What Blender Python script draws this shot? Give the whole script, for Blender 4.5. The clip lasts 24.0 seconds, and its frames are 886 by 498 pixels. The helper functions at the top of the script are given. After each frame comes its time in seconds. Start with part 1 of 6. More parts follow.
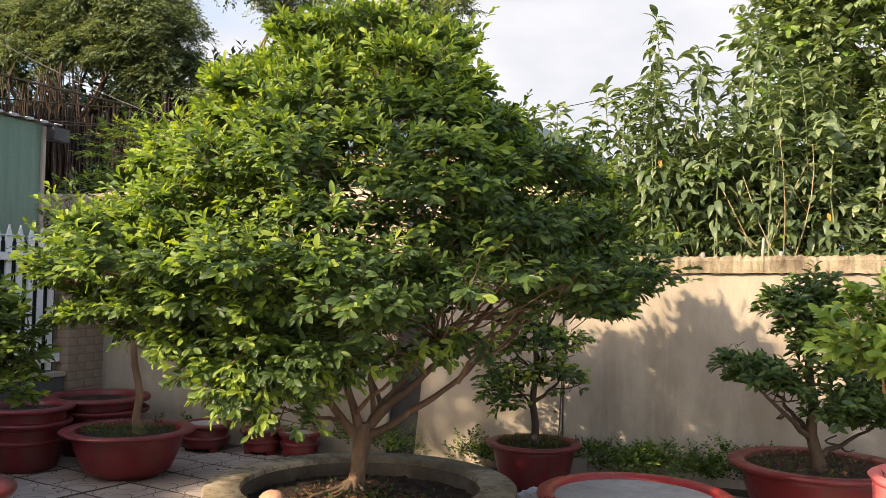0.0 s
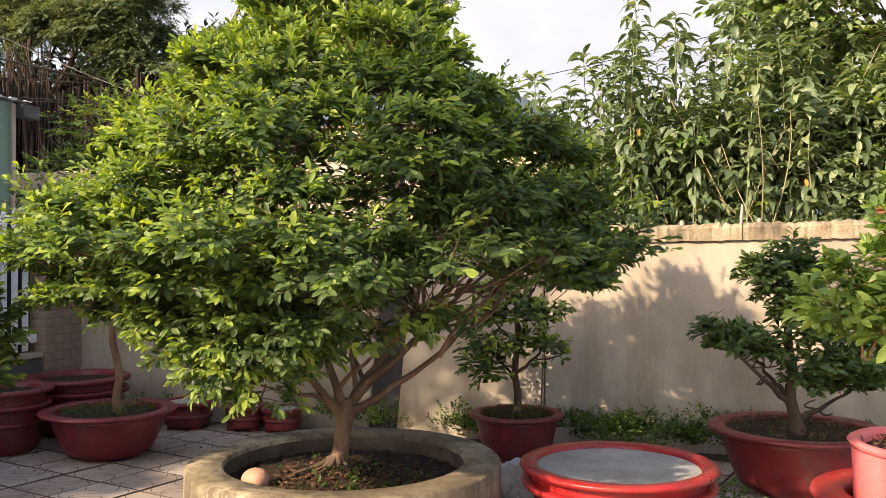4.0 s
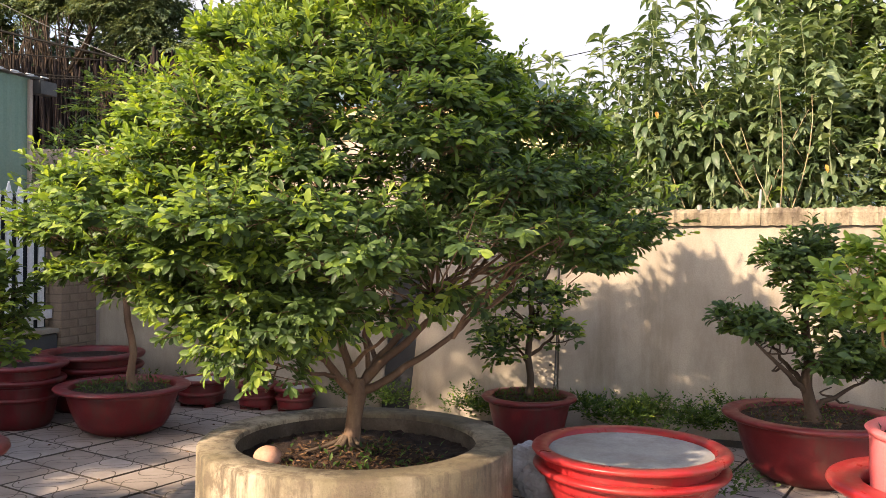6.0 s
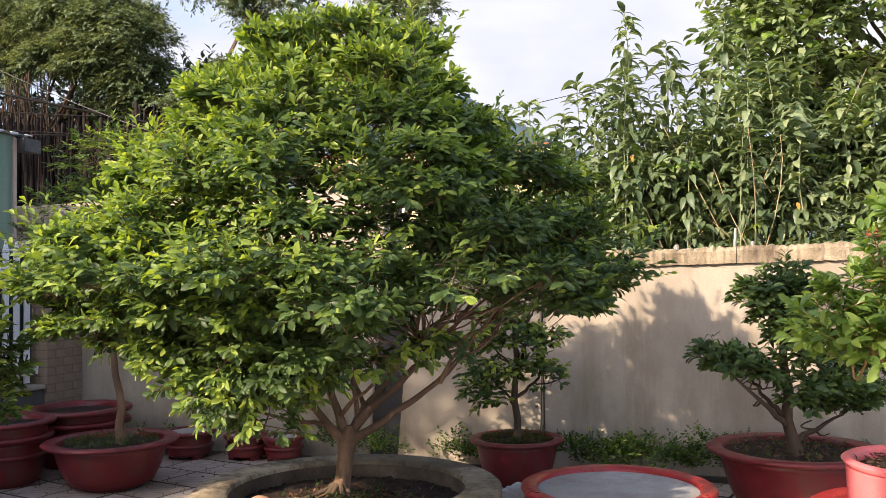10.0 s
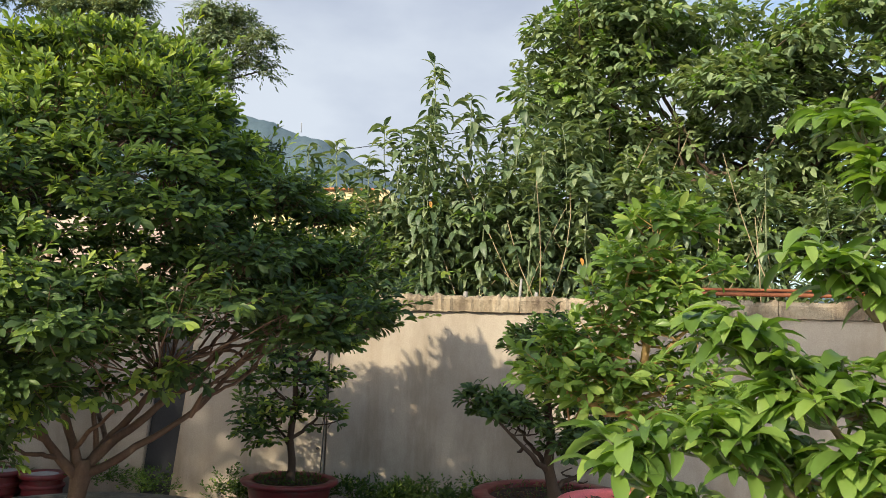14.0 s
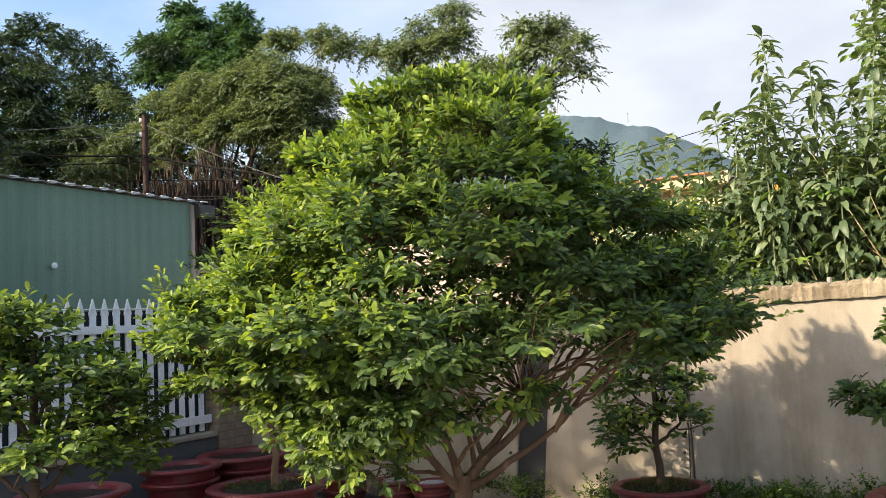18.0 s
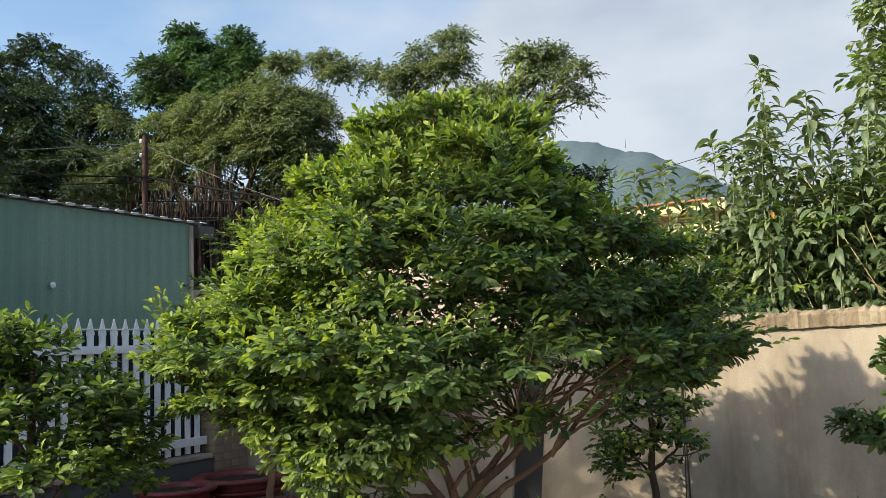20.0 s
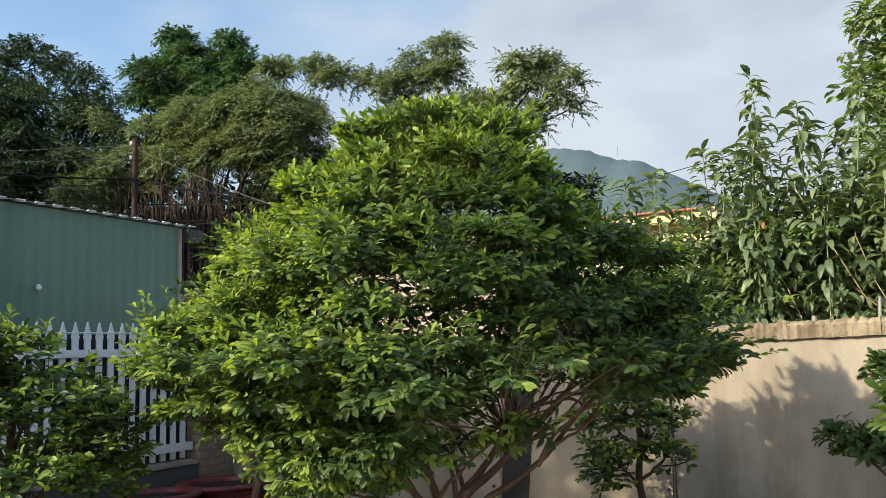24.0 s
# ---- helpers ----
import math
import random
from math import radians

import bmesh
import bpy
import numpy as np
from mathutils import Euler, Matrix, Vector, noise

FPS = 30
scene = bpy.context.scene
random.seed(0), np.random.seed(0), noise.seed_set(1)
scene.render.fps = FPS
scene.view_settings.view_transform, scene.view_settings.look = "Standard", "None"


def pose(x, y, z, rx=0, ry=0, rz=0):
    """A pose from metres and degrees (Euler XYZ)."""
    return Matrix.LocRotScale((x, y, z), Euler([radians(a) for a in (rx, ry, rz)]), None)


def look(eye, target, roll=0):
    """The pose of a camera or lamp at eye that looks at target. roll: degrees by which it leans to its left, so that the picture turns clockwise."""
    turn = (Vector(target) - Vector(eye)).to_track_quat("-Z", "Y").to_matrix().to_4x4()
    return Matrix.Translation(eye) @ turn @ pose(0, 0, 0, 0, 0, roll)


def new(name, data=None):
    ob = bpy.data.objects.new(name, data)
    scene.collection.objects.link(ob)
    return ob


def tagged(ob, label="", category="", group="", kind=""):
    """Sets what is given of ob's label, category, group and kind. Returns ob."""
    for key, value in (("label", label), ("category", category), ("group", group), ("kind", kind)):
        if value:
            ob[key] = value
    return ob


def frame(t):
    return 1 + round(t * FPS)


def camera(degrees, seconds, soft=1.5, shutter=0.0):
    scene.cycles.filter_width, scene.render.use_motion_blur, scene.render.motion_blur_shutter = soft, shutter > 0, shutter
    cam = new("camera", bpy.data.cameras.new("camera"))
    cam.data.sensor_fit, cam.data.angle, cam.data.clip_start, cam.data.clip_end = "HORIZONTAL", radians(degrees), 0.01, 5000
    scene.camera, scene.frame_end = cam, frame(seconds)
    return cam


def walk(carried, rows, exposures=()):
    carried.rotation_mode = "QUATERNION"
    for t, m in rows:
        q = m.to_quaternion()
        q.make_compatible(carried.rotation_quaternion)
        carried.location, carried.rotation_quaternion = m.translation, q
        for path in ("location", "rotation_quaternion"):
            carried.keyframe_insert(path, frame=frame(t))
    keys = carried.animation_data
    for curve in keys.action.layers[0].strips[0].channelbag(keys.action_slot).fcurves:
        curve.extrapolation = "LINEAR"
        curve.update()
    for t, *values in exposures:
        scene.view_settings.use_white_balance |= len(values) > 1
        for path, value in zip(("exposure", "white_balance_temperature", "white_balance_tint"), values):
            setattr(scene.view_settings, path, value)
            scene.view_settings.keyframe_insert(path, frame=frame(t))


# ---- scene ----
LENS = 54.58
# seconds, eye x y z in metres, then turn to the left, tilt up and lean in degrees
PATH = [
    (0, 0.040, -0.056, 1.538, 18.37, 2.26, 1.10),
    (0.5, 0.045, -0.062, 1.541, 17.59, 2.73, 1.01),
    (1, 0.050, -0.050, 1.565, 16.63, 2.69, 0.35),
    (1.5, 0.045, -0.038, 1.563, 16.23, 2.34, 0.29),
    (2, 0.034, -0.043, 1.556, 16.85, 2.13, 0.45),
    (2.5, 0.034, -0.028, 1.556, 17.15, 1.45, 0.42),
    (4.5, 0.031, -0.018, 1.550, 17.08, 0.06, -0.17),
    (5, 0.027, -0.007, 1.546, 17.80, -0.42, -0.03),
    (5.5, 0.022, -0.001, 1.546, 17.73, -0.86, 0.22),
    (6, 0.020, 0.006, 1.543, 17.95, -0.83, 0.77),
    (6.5, 0.018, 0.010, 1.542, 18.29, -0.45, 1.18),
    (7, 0.022, -0.007, 1.547, 21.02, -0.34, 1.48),
    (7.5, 0.027, -0.019, 1.547, 21.29, -0.91, 1.49),
    (8, 0.035, -0.024, 1.548, 19.87, -1.50, 0.36),
    (8.5, 0.044, -0.043, 1.553, 19.19, -0.63, -0.15),
    (9, 0.053, -0.055, 1.558, 18.34, 0.89, -0.54),
    (9.5, 0.059, -0.066, 1.562, 17.15, 1.72, -0.58),
    (11.5, -0.006, -0.246, 1.527, 15.59, 2.96, -1.78),
    (12, 0.150, -0.229, 1.511, 9.17, 4.36, -2.52),
    (12.5, 0.297, -0.225, 1.534, 6.67, 5.46, -2.13),
    (13, 0.400, -0.220, 1.530, 3.07, 5.23, -1.45),
    (13.5, 0.415, -0.140, 1.500, 3.84, 5.23, 2.07),
    (14, 0.478, 0.039, 1.507, 6.70, 5.31, 2.28),
    (14.5, 0.528, 0.124, 1.534, 15.74, 5.29, 1.87),
    (15, 0.588, 0.163, 1.560, 25.75, 4.29, 1.64),
    (15.5, 0.569, 0.129, 1.586, 27.85, 4.43, 0.37),
    (16, 0.496, 0.071, 1.591, 27.26, 4.36, -1.23),
    (16.5, 0.491, 0.051, 1.595, 27.78, 3.59, -2.15),
    (17, 0.485, 0.042, 1.594, 28.63, 3.68, -2.48),
    (17.5, 0.486, 0.050, 1.600, 28.85, 4.37, -2.54),
    (18, 0.491, 0.020, 1.608, 29.26, 4.99, -2.77),
    (18.5, 0.494, 0.015, 1.609, 29.44, 5.61, -2.82),
    (20.5, 0.502, -0.021, 1.611, 28.92, 6.66, -2.07),
    (21, 0.505, 0.005, 1.613, 29.04, 6.74, -1.98),
    (21.5, 0.500, -0.001, 1.609, 29.29, 6.64, -1.71),
    (22, 0.511, 0.017, 1.611, 29.29, 6.70, -1.70),
    (22.5, 0.505, 0.003, 1.602, 28.97, 6.79, -1.65),
    (23, 0.482, -0.015, 1.614, 29.22, 7.16, -1.69),
    (23.5, 0.488, -0.004, 1.620, 29.05, 7.11, -1.57),
    (24, 0.500, 0.026, 1.618, 28.43, 6.91, -1.61),
]


def aim(x, y, z, turn, tilt, lean):
    return Matrix.Translation((x, y, z)) @ Matrix.Rotation(radians(turn), 4, "Z") @ Matrix.Rotation(radians(90 + tilt), 4, "X") @ Matrix.Rotation(radians(lean), 4, "Z")


cam = camera(LENS, 24.0, soft=0.75)
walk(cam, [(row[0], aim(*row[1:])) for row in PATH],
     [(0, 1.12, 6850, 11), (5, 1.26, 6950, 15), (6, 1.32, 6750, 15), (7.2, 1.36, 6450, 18), (9.5, 1.18, 6350, 16), (12, 0.93, 6400, 13), (12.6, 0.52, 6150, 8), (13.4, 0.40, 6000, 7), (14.2, 0.84, 6150, 6), (15.2, 0.90, 6250, 7), (17, 1.08, 6350, 8), (18.5, 1.06, 6350, 7), (20.5, 0.70, 6100, 4), (24, 0.74, 6100, 3)])

# ---- sky and sun ----
SUN_AZ, SUN_EL = 211.7, 29.8
sky_world = bpy.data.worlds.new("sky")
scene.world = sky_world
sky_world.use_nodes = True
wt = sky_world.node_tree
wt.nodes.clear()
w_out = wt.nodes.new("ShaderNodeOutputWorld")
w_bg = wt.nodes.new("ShaderNodeBackground")
w_sky = wt.nodes.new("ShaderNodeTexSky")
w_sky.sky_type, w_sky.sun_disc = "NISHITA", False
w_sky.sun_elevation, w_sky.sun_rotation = radians(SUN_EL), radians(SUN_AZ)
w_sky.air_density, w_sky.dust_density = 1.0, 2.4
w_bg.inputs["Strength"].default_value = 0.15
w_co = wt.nodes.new("ShaderNodeTexCoord")
w_map = wt.nodes.new("ShaderNodeMapping")
w_map.inputs["Scale"].default_value = (1.0, 1.0, 2.2)
w_map.inputs["Location"].default_value = (0.35, 0.1, 0.0)
w_noise = wt.nodes.new("ShaderNodeTexNoise")
w_noise.inputs["Scale"].default_value, w_noise.inputs["Detail"].default_value, w_noise.inputs["Roughness"].default_value = 1.5, 6.0, 0.5
w_ramp = wt.nodes.new("ShaderNodeValToRGB")
w_ramp.color_ramp.elements[0].position, w_ramp.color_ramp.elements[1].position = 0.40, 0.58
w_mix = wt.nodes.new("ShaderNodeMixRGB")
w_tone = wt.nodes.new("ShaderNodeValToRGB")
w_tone.color_ramp.elements[0].position, w_tone.color_ramp.elements[1].position = 0.36, 0.60
w_tone.color_ramp.elements[0].color, w_tone.color_ramp.elements[1].color = (2.2, 2.32, 2.72, 1), (2.98, 3.07, 3.32, 1)
w_fine = wt.nodes.new("ShaderNodeTexNoise")
w_fine.inputs["Scale"].default_value, w_fine.inputs["Detail"].default_value = 3.1, 7.0
wt.links.new(w_map.outputs[0], w_fine.inputs["Vector"])
wt.links.new(w_fine.outputs["Fac"], w_tone.inputs["Fac"])
wt.links.new(w_tone.outputs["Color"], w_mix.inputs["Color2"])
wt.links.new(w_co.outputs["Generated"], w_map.inputs["Vector"])
wt.links.new(w_map.outputs[0], w_noise.inputs["Vector"])
w_dot = wt.nodes.new("ShaderNodeVectorMath")
w_dot.operation = "DOT_PRODUCT"
w_dot.inputs[1].default_value = (-0.175, 0.940, 0.292)
w_bank = wt.nodes.new("ShaderNodeMapRange")
w_bank.interpolation_type = "SMOOTHSTEP"
for slot, value in (("From Min", 0.950), ("From Max", 0.990), ("To Min", -0.075), ("To Max", 0.17)):
    w_bank.inputs[slot].default_value = value
w_add = wt.nodes.new("ShaderNodeMath")
wt.links.new(w_co.outputs["Generated"], w_dot.inputs[0])
wt.links.new(w_dot.outputs["Value"], w_bank.inputs["Value"])
wt.links.new(w_bank.outputs[0], w_add.inputs[0])
wt.links.new(w_noise.outputs["Fac"], w_add.inputs[1])
wt.links.new(w_add.outputs[0], w_ramp.inputs["Fac"])
wt.links.new(w_ramp.outputs["Color"], w_mix.inputs["Fac"])
wt.links.new(w_sky.outputs["Color"], w_mix.inputs["Color1"])
wt.links.new(w_mix.outputs["Color"], w_bg.inputs["Color"])
wt.links.new(w_bg.outputs[0], w_out.inputs["Surface"])

sun = new("sun", bpy.data.lights.new("sun", "SUN"))
sun.data.energy, sun.data.angle, sun.data.color = 3.9, radians(0.6), (1.0, 0.82, 0.58)
sun_way = Vector((math.sin(radians(SUN_AZ)) * math.cos(radians(SUN_EL)), math.cos(radians(SUN_AZ)) * math.cos(radians(SUN_EL)), math.sin(radians(SUN_EL))))
sun.matrix_world = look(sun_way * 30, (0, 0, 0))


# ---- materials ----
def material(name, rough=0.7, spec=0.5):
    m = bpy.data.materials.new(name)
    m.use_nodes = True
    p = m.node_tree.nodes["Principled BSDF"]
    p.inputs["Roughness"].default_value, p.inputs["Specular IOR Level"].default_value = rough, spec
    return m, m.node_tree, p


def node(t, kind, **values):
    n = t.nodes.new(kind)
    for key, v in values.items():
        n.inputs[key.replace("_", " ")].default_value = v
    return n


def ramp(t, fac, stops):
    r = t.nodes.new("ShaderNodeValToRGB")
    while len(r.color_ramp.elements) < len(stops):
        r.color_ramp.elements.new(0.5)
    for e, (at, c) in zip(r.color_ramp.elements, stops):
        e.position, e.color = at, (*c, 1)
    t.links.new(fac, r.inputs["Fac"])
    return r.outputs["Color"]


def noisy(t, scale, detail=5.0, rough=0.6, co=None, stretch=None):
    n = node(t, "ShaderNodeTexNoise", Scale=scale, Detail=detail, Roughness=rough)
    c = co or t.nodes.new("ShaderNodeTexCoord").outputs["Object"]
    if stretch:
        m = t.nodes.new("ShaderNodeMapping")
        m.inputs["Scale"].default_value = stretch
        t.links.new(c, m.inputs["Vector"])
        c = m.outputs[0]
    t.links.new(c, n.inputs["Vector"])
    return n.outputs["Fac"]


def blend(t, kind, fac, a, b):
    m = t.nodes.new("ShaderNodeMixRGB")
    m.blend_type = kind
    for slot, v in (("Fac", fac), ("Color1", a), ("Color2", b)):
        if isinstance(v, (int, float)):
            m.inputs[slot].default_value = v
        elif isinstance(v, tuple):
            m.inputs[slot].default_value = (*v, 1)
        else:
            t.links.new(v, m.inputs[slot])
    return m.outputs["Color"]


def bump(t, p, height, strength=0.4, distance=0.01):
    b = node(t, "ShaderNodeBump", Strength=strength, Distance=distance)
    t.links.new(height, b.inputs["Height"])
    t.links.new(b.outputs["Normal"], p.inputs["Normal"])


def surface(name, stops, scale, rough=0.75, fine=60.0, bumps=0.4, depth=0.006, spec=0.4, dirt=None, dirt_scale=2.0, stretch=None, rough_spread=0.0, runs=None):
    """A surface with coarse colour variation, fine grain and relief, and stains if dirt is given."""
    m, t, p = material(name, rough, spec)
    co = t.nodes.new("ShaderNodeTexCoord").outputs["Object"]
    col = ramp(t, noisy(t, scale, 6, 0.62, co, stretch), stops)
    grain = noisy(t, fine, 4, 0.7, co)
    col = blend(t, "MULTIPLY", 0.45, col, ramp(t, grain, [(0.3, (0.62, 0.62, 0.62)), (0.7, (1.15, 1.15, 1.15))]))
    if dirt:
        mask = ramp(t, noisy(t, dirt_scale, 8, 0.68, co, (1, 1, 0.35)), [(0.50, (0, 0, 0)), (0.68, (1, 1, 1))])
        col = blend(t, "MIX", mask, col, dirt)
    if runs:
        streak = ramp(t, noisy(t, 2.6, 5, 0.65, co, (1, 1, 0.10)), [(0.50, (1, 1, 1)), (0.68, runs)])
        col = blend(t, "MULTIPLY", 1.0, col, streak)
    t.links.new(col, p.inputs["Base Color"])
    bump(t, p, blend(t, "ADD", 0.6, grain, noisy(t, scale * 4, 5, 0.6, co)), bumps, depth)
    if rough_spread:
        t.links.new(ramp(t, noisy(t, scale * 3, 5, 0.6, co), [(0.3, (rough - rough_spread,) * 3), (0.7, (rough + rough_spread,) * 3)]), p.inputs["Roughness"])
    return m


def leaf_material(name, stops, rough=0.42, through_light=0.3, glow=(0.25, 0.42, 0.05), spec=0.45):
    m, t, p = material(name, rough, spec)
    geo = t.nodes.new("ShaderNodeNewGeometry")
    add = t.nodes.new("ShaderNodeMath")
    t.links.new(geo.outputs["Random Per Island"], add.inputs[0])
    t.links.new(t.nodes.new("ShaderNodeObjectInfo").outputs["Random"], add.inputs[1])
    wrap = t.nodes.new("ShaderNodeMath")
    wrap.operation = "FRACT"
    t.links.new(add.outputs[0], wrap.inputs[0])
    col = ramp(t, wrap.outputs[0], stops)
    col = blend(t, "MULTIPLY", 0.5, col, ramp(t, noisy(t, 1.6, 3), [(0.3, (0.7, 0.75, 0.7)), (0.7, (1.15, 1.1, 1.0))]))
    t.links.new(col, p.inputs["Base Color"])
    tr = node(t, "ShaderNodeBsdfTranslucent")
    t.links.new(blend(t, "MULTIPLY", 1.0, blend(t, "ADD", 1.0, col, col), (glow[0] * 4, glow[1] * 2.6, glow[2] * 4)), tr.inputs["Color"])
    mix = node(t, "ShaderNodeMixShader", Fac=through_light)
    t.links.new(p.outputs[0], mix.inputs[1])
    t.links.new(tr.outputs[0], mix.inputs[2])
    t.links.new(mix.outputs[0], t.nodes["Material Output"].inputs["Surface"])
    return m


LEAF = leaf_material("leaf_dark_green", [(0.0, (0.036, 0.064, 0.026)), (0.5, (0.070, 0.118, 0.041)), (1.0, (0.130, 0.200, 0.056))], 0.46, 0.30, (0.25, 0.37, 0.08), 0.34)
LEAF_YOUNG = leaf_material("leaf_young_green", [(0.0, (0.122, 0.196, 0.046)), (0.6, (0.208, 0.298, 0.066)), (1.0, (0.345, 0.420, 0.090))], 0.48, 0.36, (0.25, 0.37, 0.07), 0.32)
LEAF_BIG = leaf_material("leaf_broad_green", [(0.0, (0.080, 0.140, 0.034)), (0.5, (0.136, 0.220, 0.050)), (1.0, (0.225, 0.312, 0.080))], 0.36, 0.34)
LEAF_STEM = leaf_material("leaf_tall_stem_green", [(0.0, (0.078, 0.122, 0.062)), (0.6, (0.150, 0.208, 0.108)), (1.0, (0.270, 0.325, 0.185))], 0.44, 0.30, (0.25, 0.36, 0.11))
LEAF_WOOD = leaf_material("leaf_wood_green", [(0.0, (0.066, 0.104, 0.056)), (0.5, (0.130, 0.185, 0.100)), (1.0, (0.260, 0.315, 0.190))], 0.42, 0.30, (0.25, 0.34, 0.10))
LEAF_TREE = leaf_material("leaf_broad_tree_green", [(0.0, (0.100, 0.150, 0.072)), (0.6, (0.175, 0.240, 0.118)), (1.0, (0.300, 0.360, 0.200))], 0.38, 0.26, (0.25, 0.36, 0.10))
LEAF_TALL = leaf_material("leaf_tall_tree_green", [(0.0, (0.036, 0.082, 0.040)), (0.6, (0.066, 0.138, 0.062)), (1.0, (0.110, 0.190, 0.085))], 0.5, 0.22, (0.25, 0.36, 0.10))
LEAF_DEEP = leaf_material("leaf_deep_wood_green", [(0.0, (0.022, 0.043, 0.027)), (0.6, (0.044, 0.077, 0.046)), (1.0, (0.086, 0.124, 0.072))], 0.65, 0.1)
LEAF_DEAD = leaf_material("leaf_dead", [(0.0, (0.055, 0.028, 0.015)), (0.5, (0.115, 0.055, 0.026)), (1.0, (0.19, 0.110, 0.055))], 0.8, 0.1)
LEAF_ORANGE = leaf_material("leaf_orange", [(0.0, (0.58, 0.27, 0.05)), (1.0, (0.66, 0.34, 0.07))], 0.5, 0.3, (0.25, 0.3, 0.05))
GRASS = leaf_material("weed_green", [(0.0, (0.030, 0.065, 0.014)), (0.6, (0.060, 0.115, 0.022)), (1.0, (0.12, 0.17, 0.045))], 0.6)
BARK = surface("smooth_tan_bark", [(0.30, (0.095, 0.055, 0.035)), (0.55, (0.19, 0.115, 0.070)), (0.75, (0.34, 0.225, 0.135))], 9, 0.7, 90, 0.5, 0.004, stretch=(1, 1, 0.3))
BARK_YELLOW = surface("yellow_bark", [(0.30, (0.26, 0.16, 0.06)), (0.6, (0.45, 0.29, 0.11)), (0.8, (0.55, 0.39, 0.18))], 12, 0.65, 120, 0.4, 0.003, stretch=(1, 1, 0.3))
BARK_PALE = surface("pale_brown_bark", [(0.30, (0.17, 0.115, 0.072)), (0.55, (0.32, 0.235, 0.150)), (0.8, (0.46, 0.36, 0.24))], 14, 0.7, 110, 0.5, 0.004, stretch=(1, 1, 0.4))
STRAW = surface("dry_straw_stem", [(0.30, (0.30, 0.22, 0.12)), (0.7, (0.50, 0.40, 0.25))], 8, 0.7, 80)
BARK_DARK = surface("dark_bark", [(0.30, (0.05, 0.035, 0.025)), (0.6, (0.11, 0.075, 0.05)), (0.8, (0.19, 0.13, 0.09))], 6, 0.85, 70, 0.6, 0.01, stretch=(1, 1, 0.25))
STALK = surface("green_stalk", [(0.3, (0.15, 0.19, 0.09)), (0.7, (0.27, 0.30, 0.17))], 8, 0.6, 80)
# Root brown, darkened to put the canopy's shade into the colour.
ROOTS = surface("shaded_root_brown", [(0.3, (0.012, 0.007, 0.006)), (0.6, (0.028, 0.016, 0.012)), (0.8, (0.055, 0.032, 0.023))], 1.2, 0.9, 30)
WALL = surface("stained_cement_render", [(0.28, (0.335, 0.285, 0.222)), (0.5, (0.425, 0.368, 0.295)), (0.72, (0.50, 0.440, 0.355))], 1.4, 0.9, 90, 0.35, 0.006, dirt=(0.28, 0.235, 0.18), dirt_scale=1.5, runs=(0.76, 0.72, 0.67))
WALL_CAP = surface("weathered_cement_cap", [(0.28, (0.19, 0.145, 0.095)), (0.5, (0.37, 0.300, 0.205)), (0.75, (0.52, 0.440, 0.320))], 5, 0.9, 70, 0.8, 0.014, dirt=(0.10, 0.072, 0.05), dirt_scale=4)
# Grey cement, darkened further to put shade into the colour.
WALL_POST = surface("shade_darkened_cement", [(0.3, (0.030, 0.031, 0.034)), (0.7, (0.050, 0.050, 0.053))], 3, 0.85, 80)
BACKING = surface("dark_slate_sheet", [(0.3, (0.022, 0.028, 0.032)), (0.7, (0.036, 0.044, 0.048))], 2, 0.7, 60)
PLINTH = surface("dark_grey_plinth", [(0.3, (0.085, 0.086, 0.090)), (0.7, (0.13, 0.13, 0.132))], 3, 0.85, 80)


def ring_material():
    """Yellowed cement with dark runs down the outer face and dirt on the rim."""
    m, t, p = material("yellowed_cement_ring", 0.85, 0.35)
    co = t.nodes.new("ShaderNodeTexCoord").outputs["Object"]
    col = ramp(t, noisy(t, 3.0, 6, 0.62, co), [(0.28, (0.30, 0.25, 0.18)), (0.5, (0.49, 0.408, 0.300)), (0.75, (0.60, 0.515, 0.395))])
    runs = ramp(t, noisy(t, 8.0, 7, 0.74, co, (1, 1, 0.16)), [(0.50, (0, 0, 0)), (0.63, (0.9, 0.9, 0.9))])
    broad = ramp(t, noisy(t, 1.3, 4, 0.6, co), [(0.40, (1.0, 1.0, 1.0)), (0.58, (0.34, 0.33, 0.27))])
    col = blend(t, "MULTIPLY", 0.9, col, broad)
    col = blend(t, "MIX", runs, col, (0.12, 0.094, 0.066))
    spots = ramp(t, noisy(t, 7.0, 8, 0.72, co), [(0.49, (0, 0, 0)), (0.60, (0.9, 0.9, 0.9))])
    col = blend(t, "MIX", spots, col, (0.15, 0.115, 0.08))
    fine = ramp(t, noisy(t, 13.0, 7, 0.75, co, (1, 1, 0.14)), [(0.54, (0, 0, 0)), (0.68, (0.6, 0.6, 0.6))])
    col = blend(t, "MIX", fine, col, (0.075, 0.062, 0.048))
    grain = noisy(t, 80, 4, 0.7, co)
    col = blend(t, "MULTIPLY", 0.4, col, ramp(t, grain, [(0.3, (0.62, 0.62, 0.62)), (0.7, (1.1, 1.1, 1.1))]))
    t.links.new(col, p.inputs["Base Color"])
    bump(t, p, blend(t, "ADD", 0.6, grain, noisy(t, 14, 5, 0.6, co)), 0.55, 0.008)
    return m


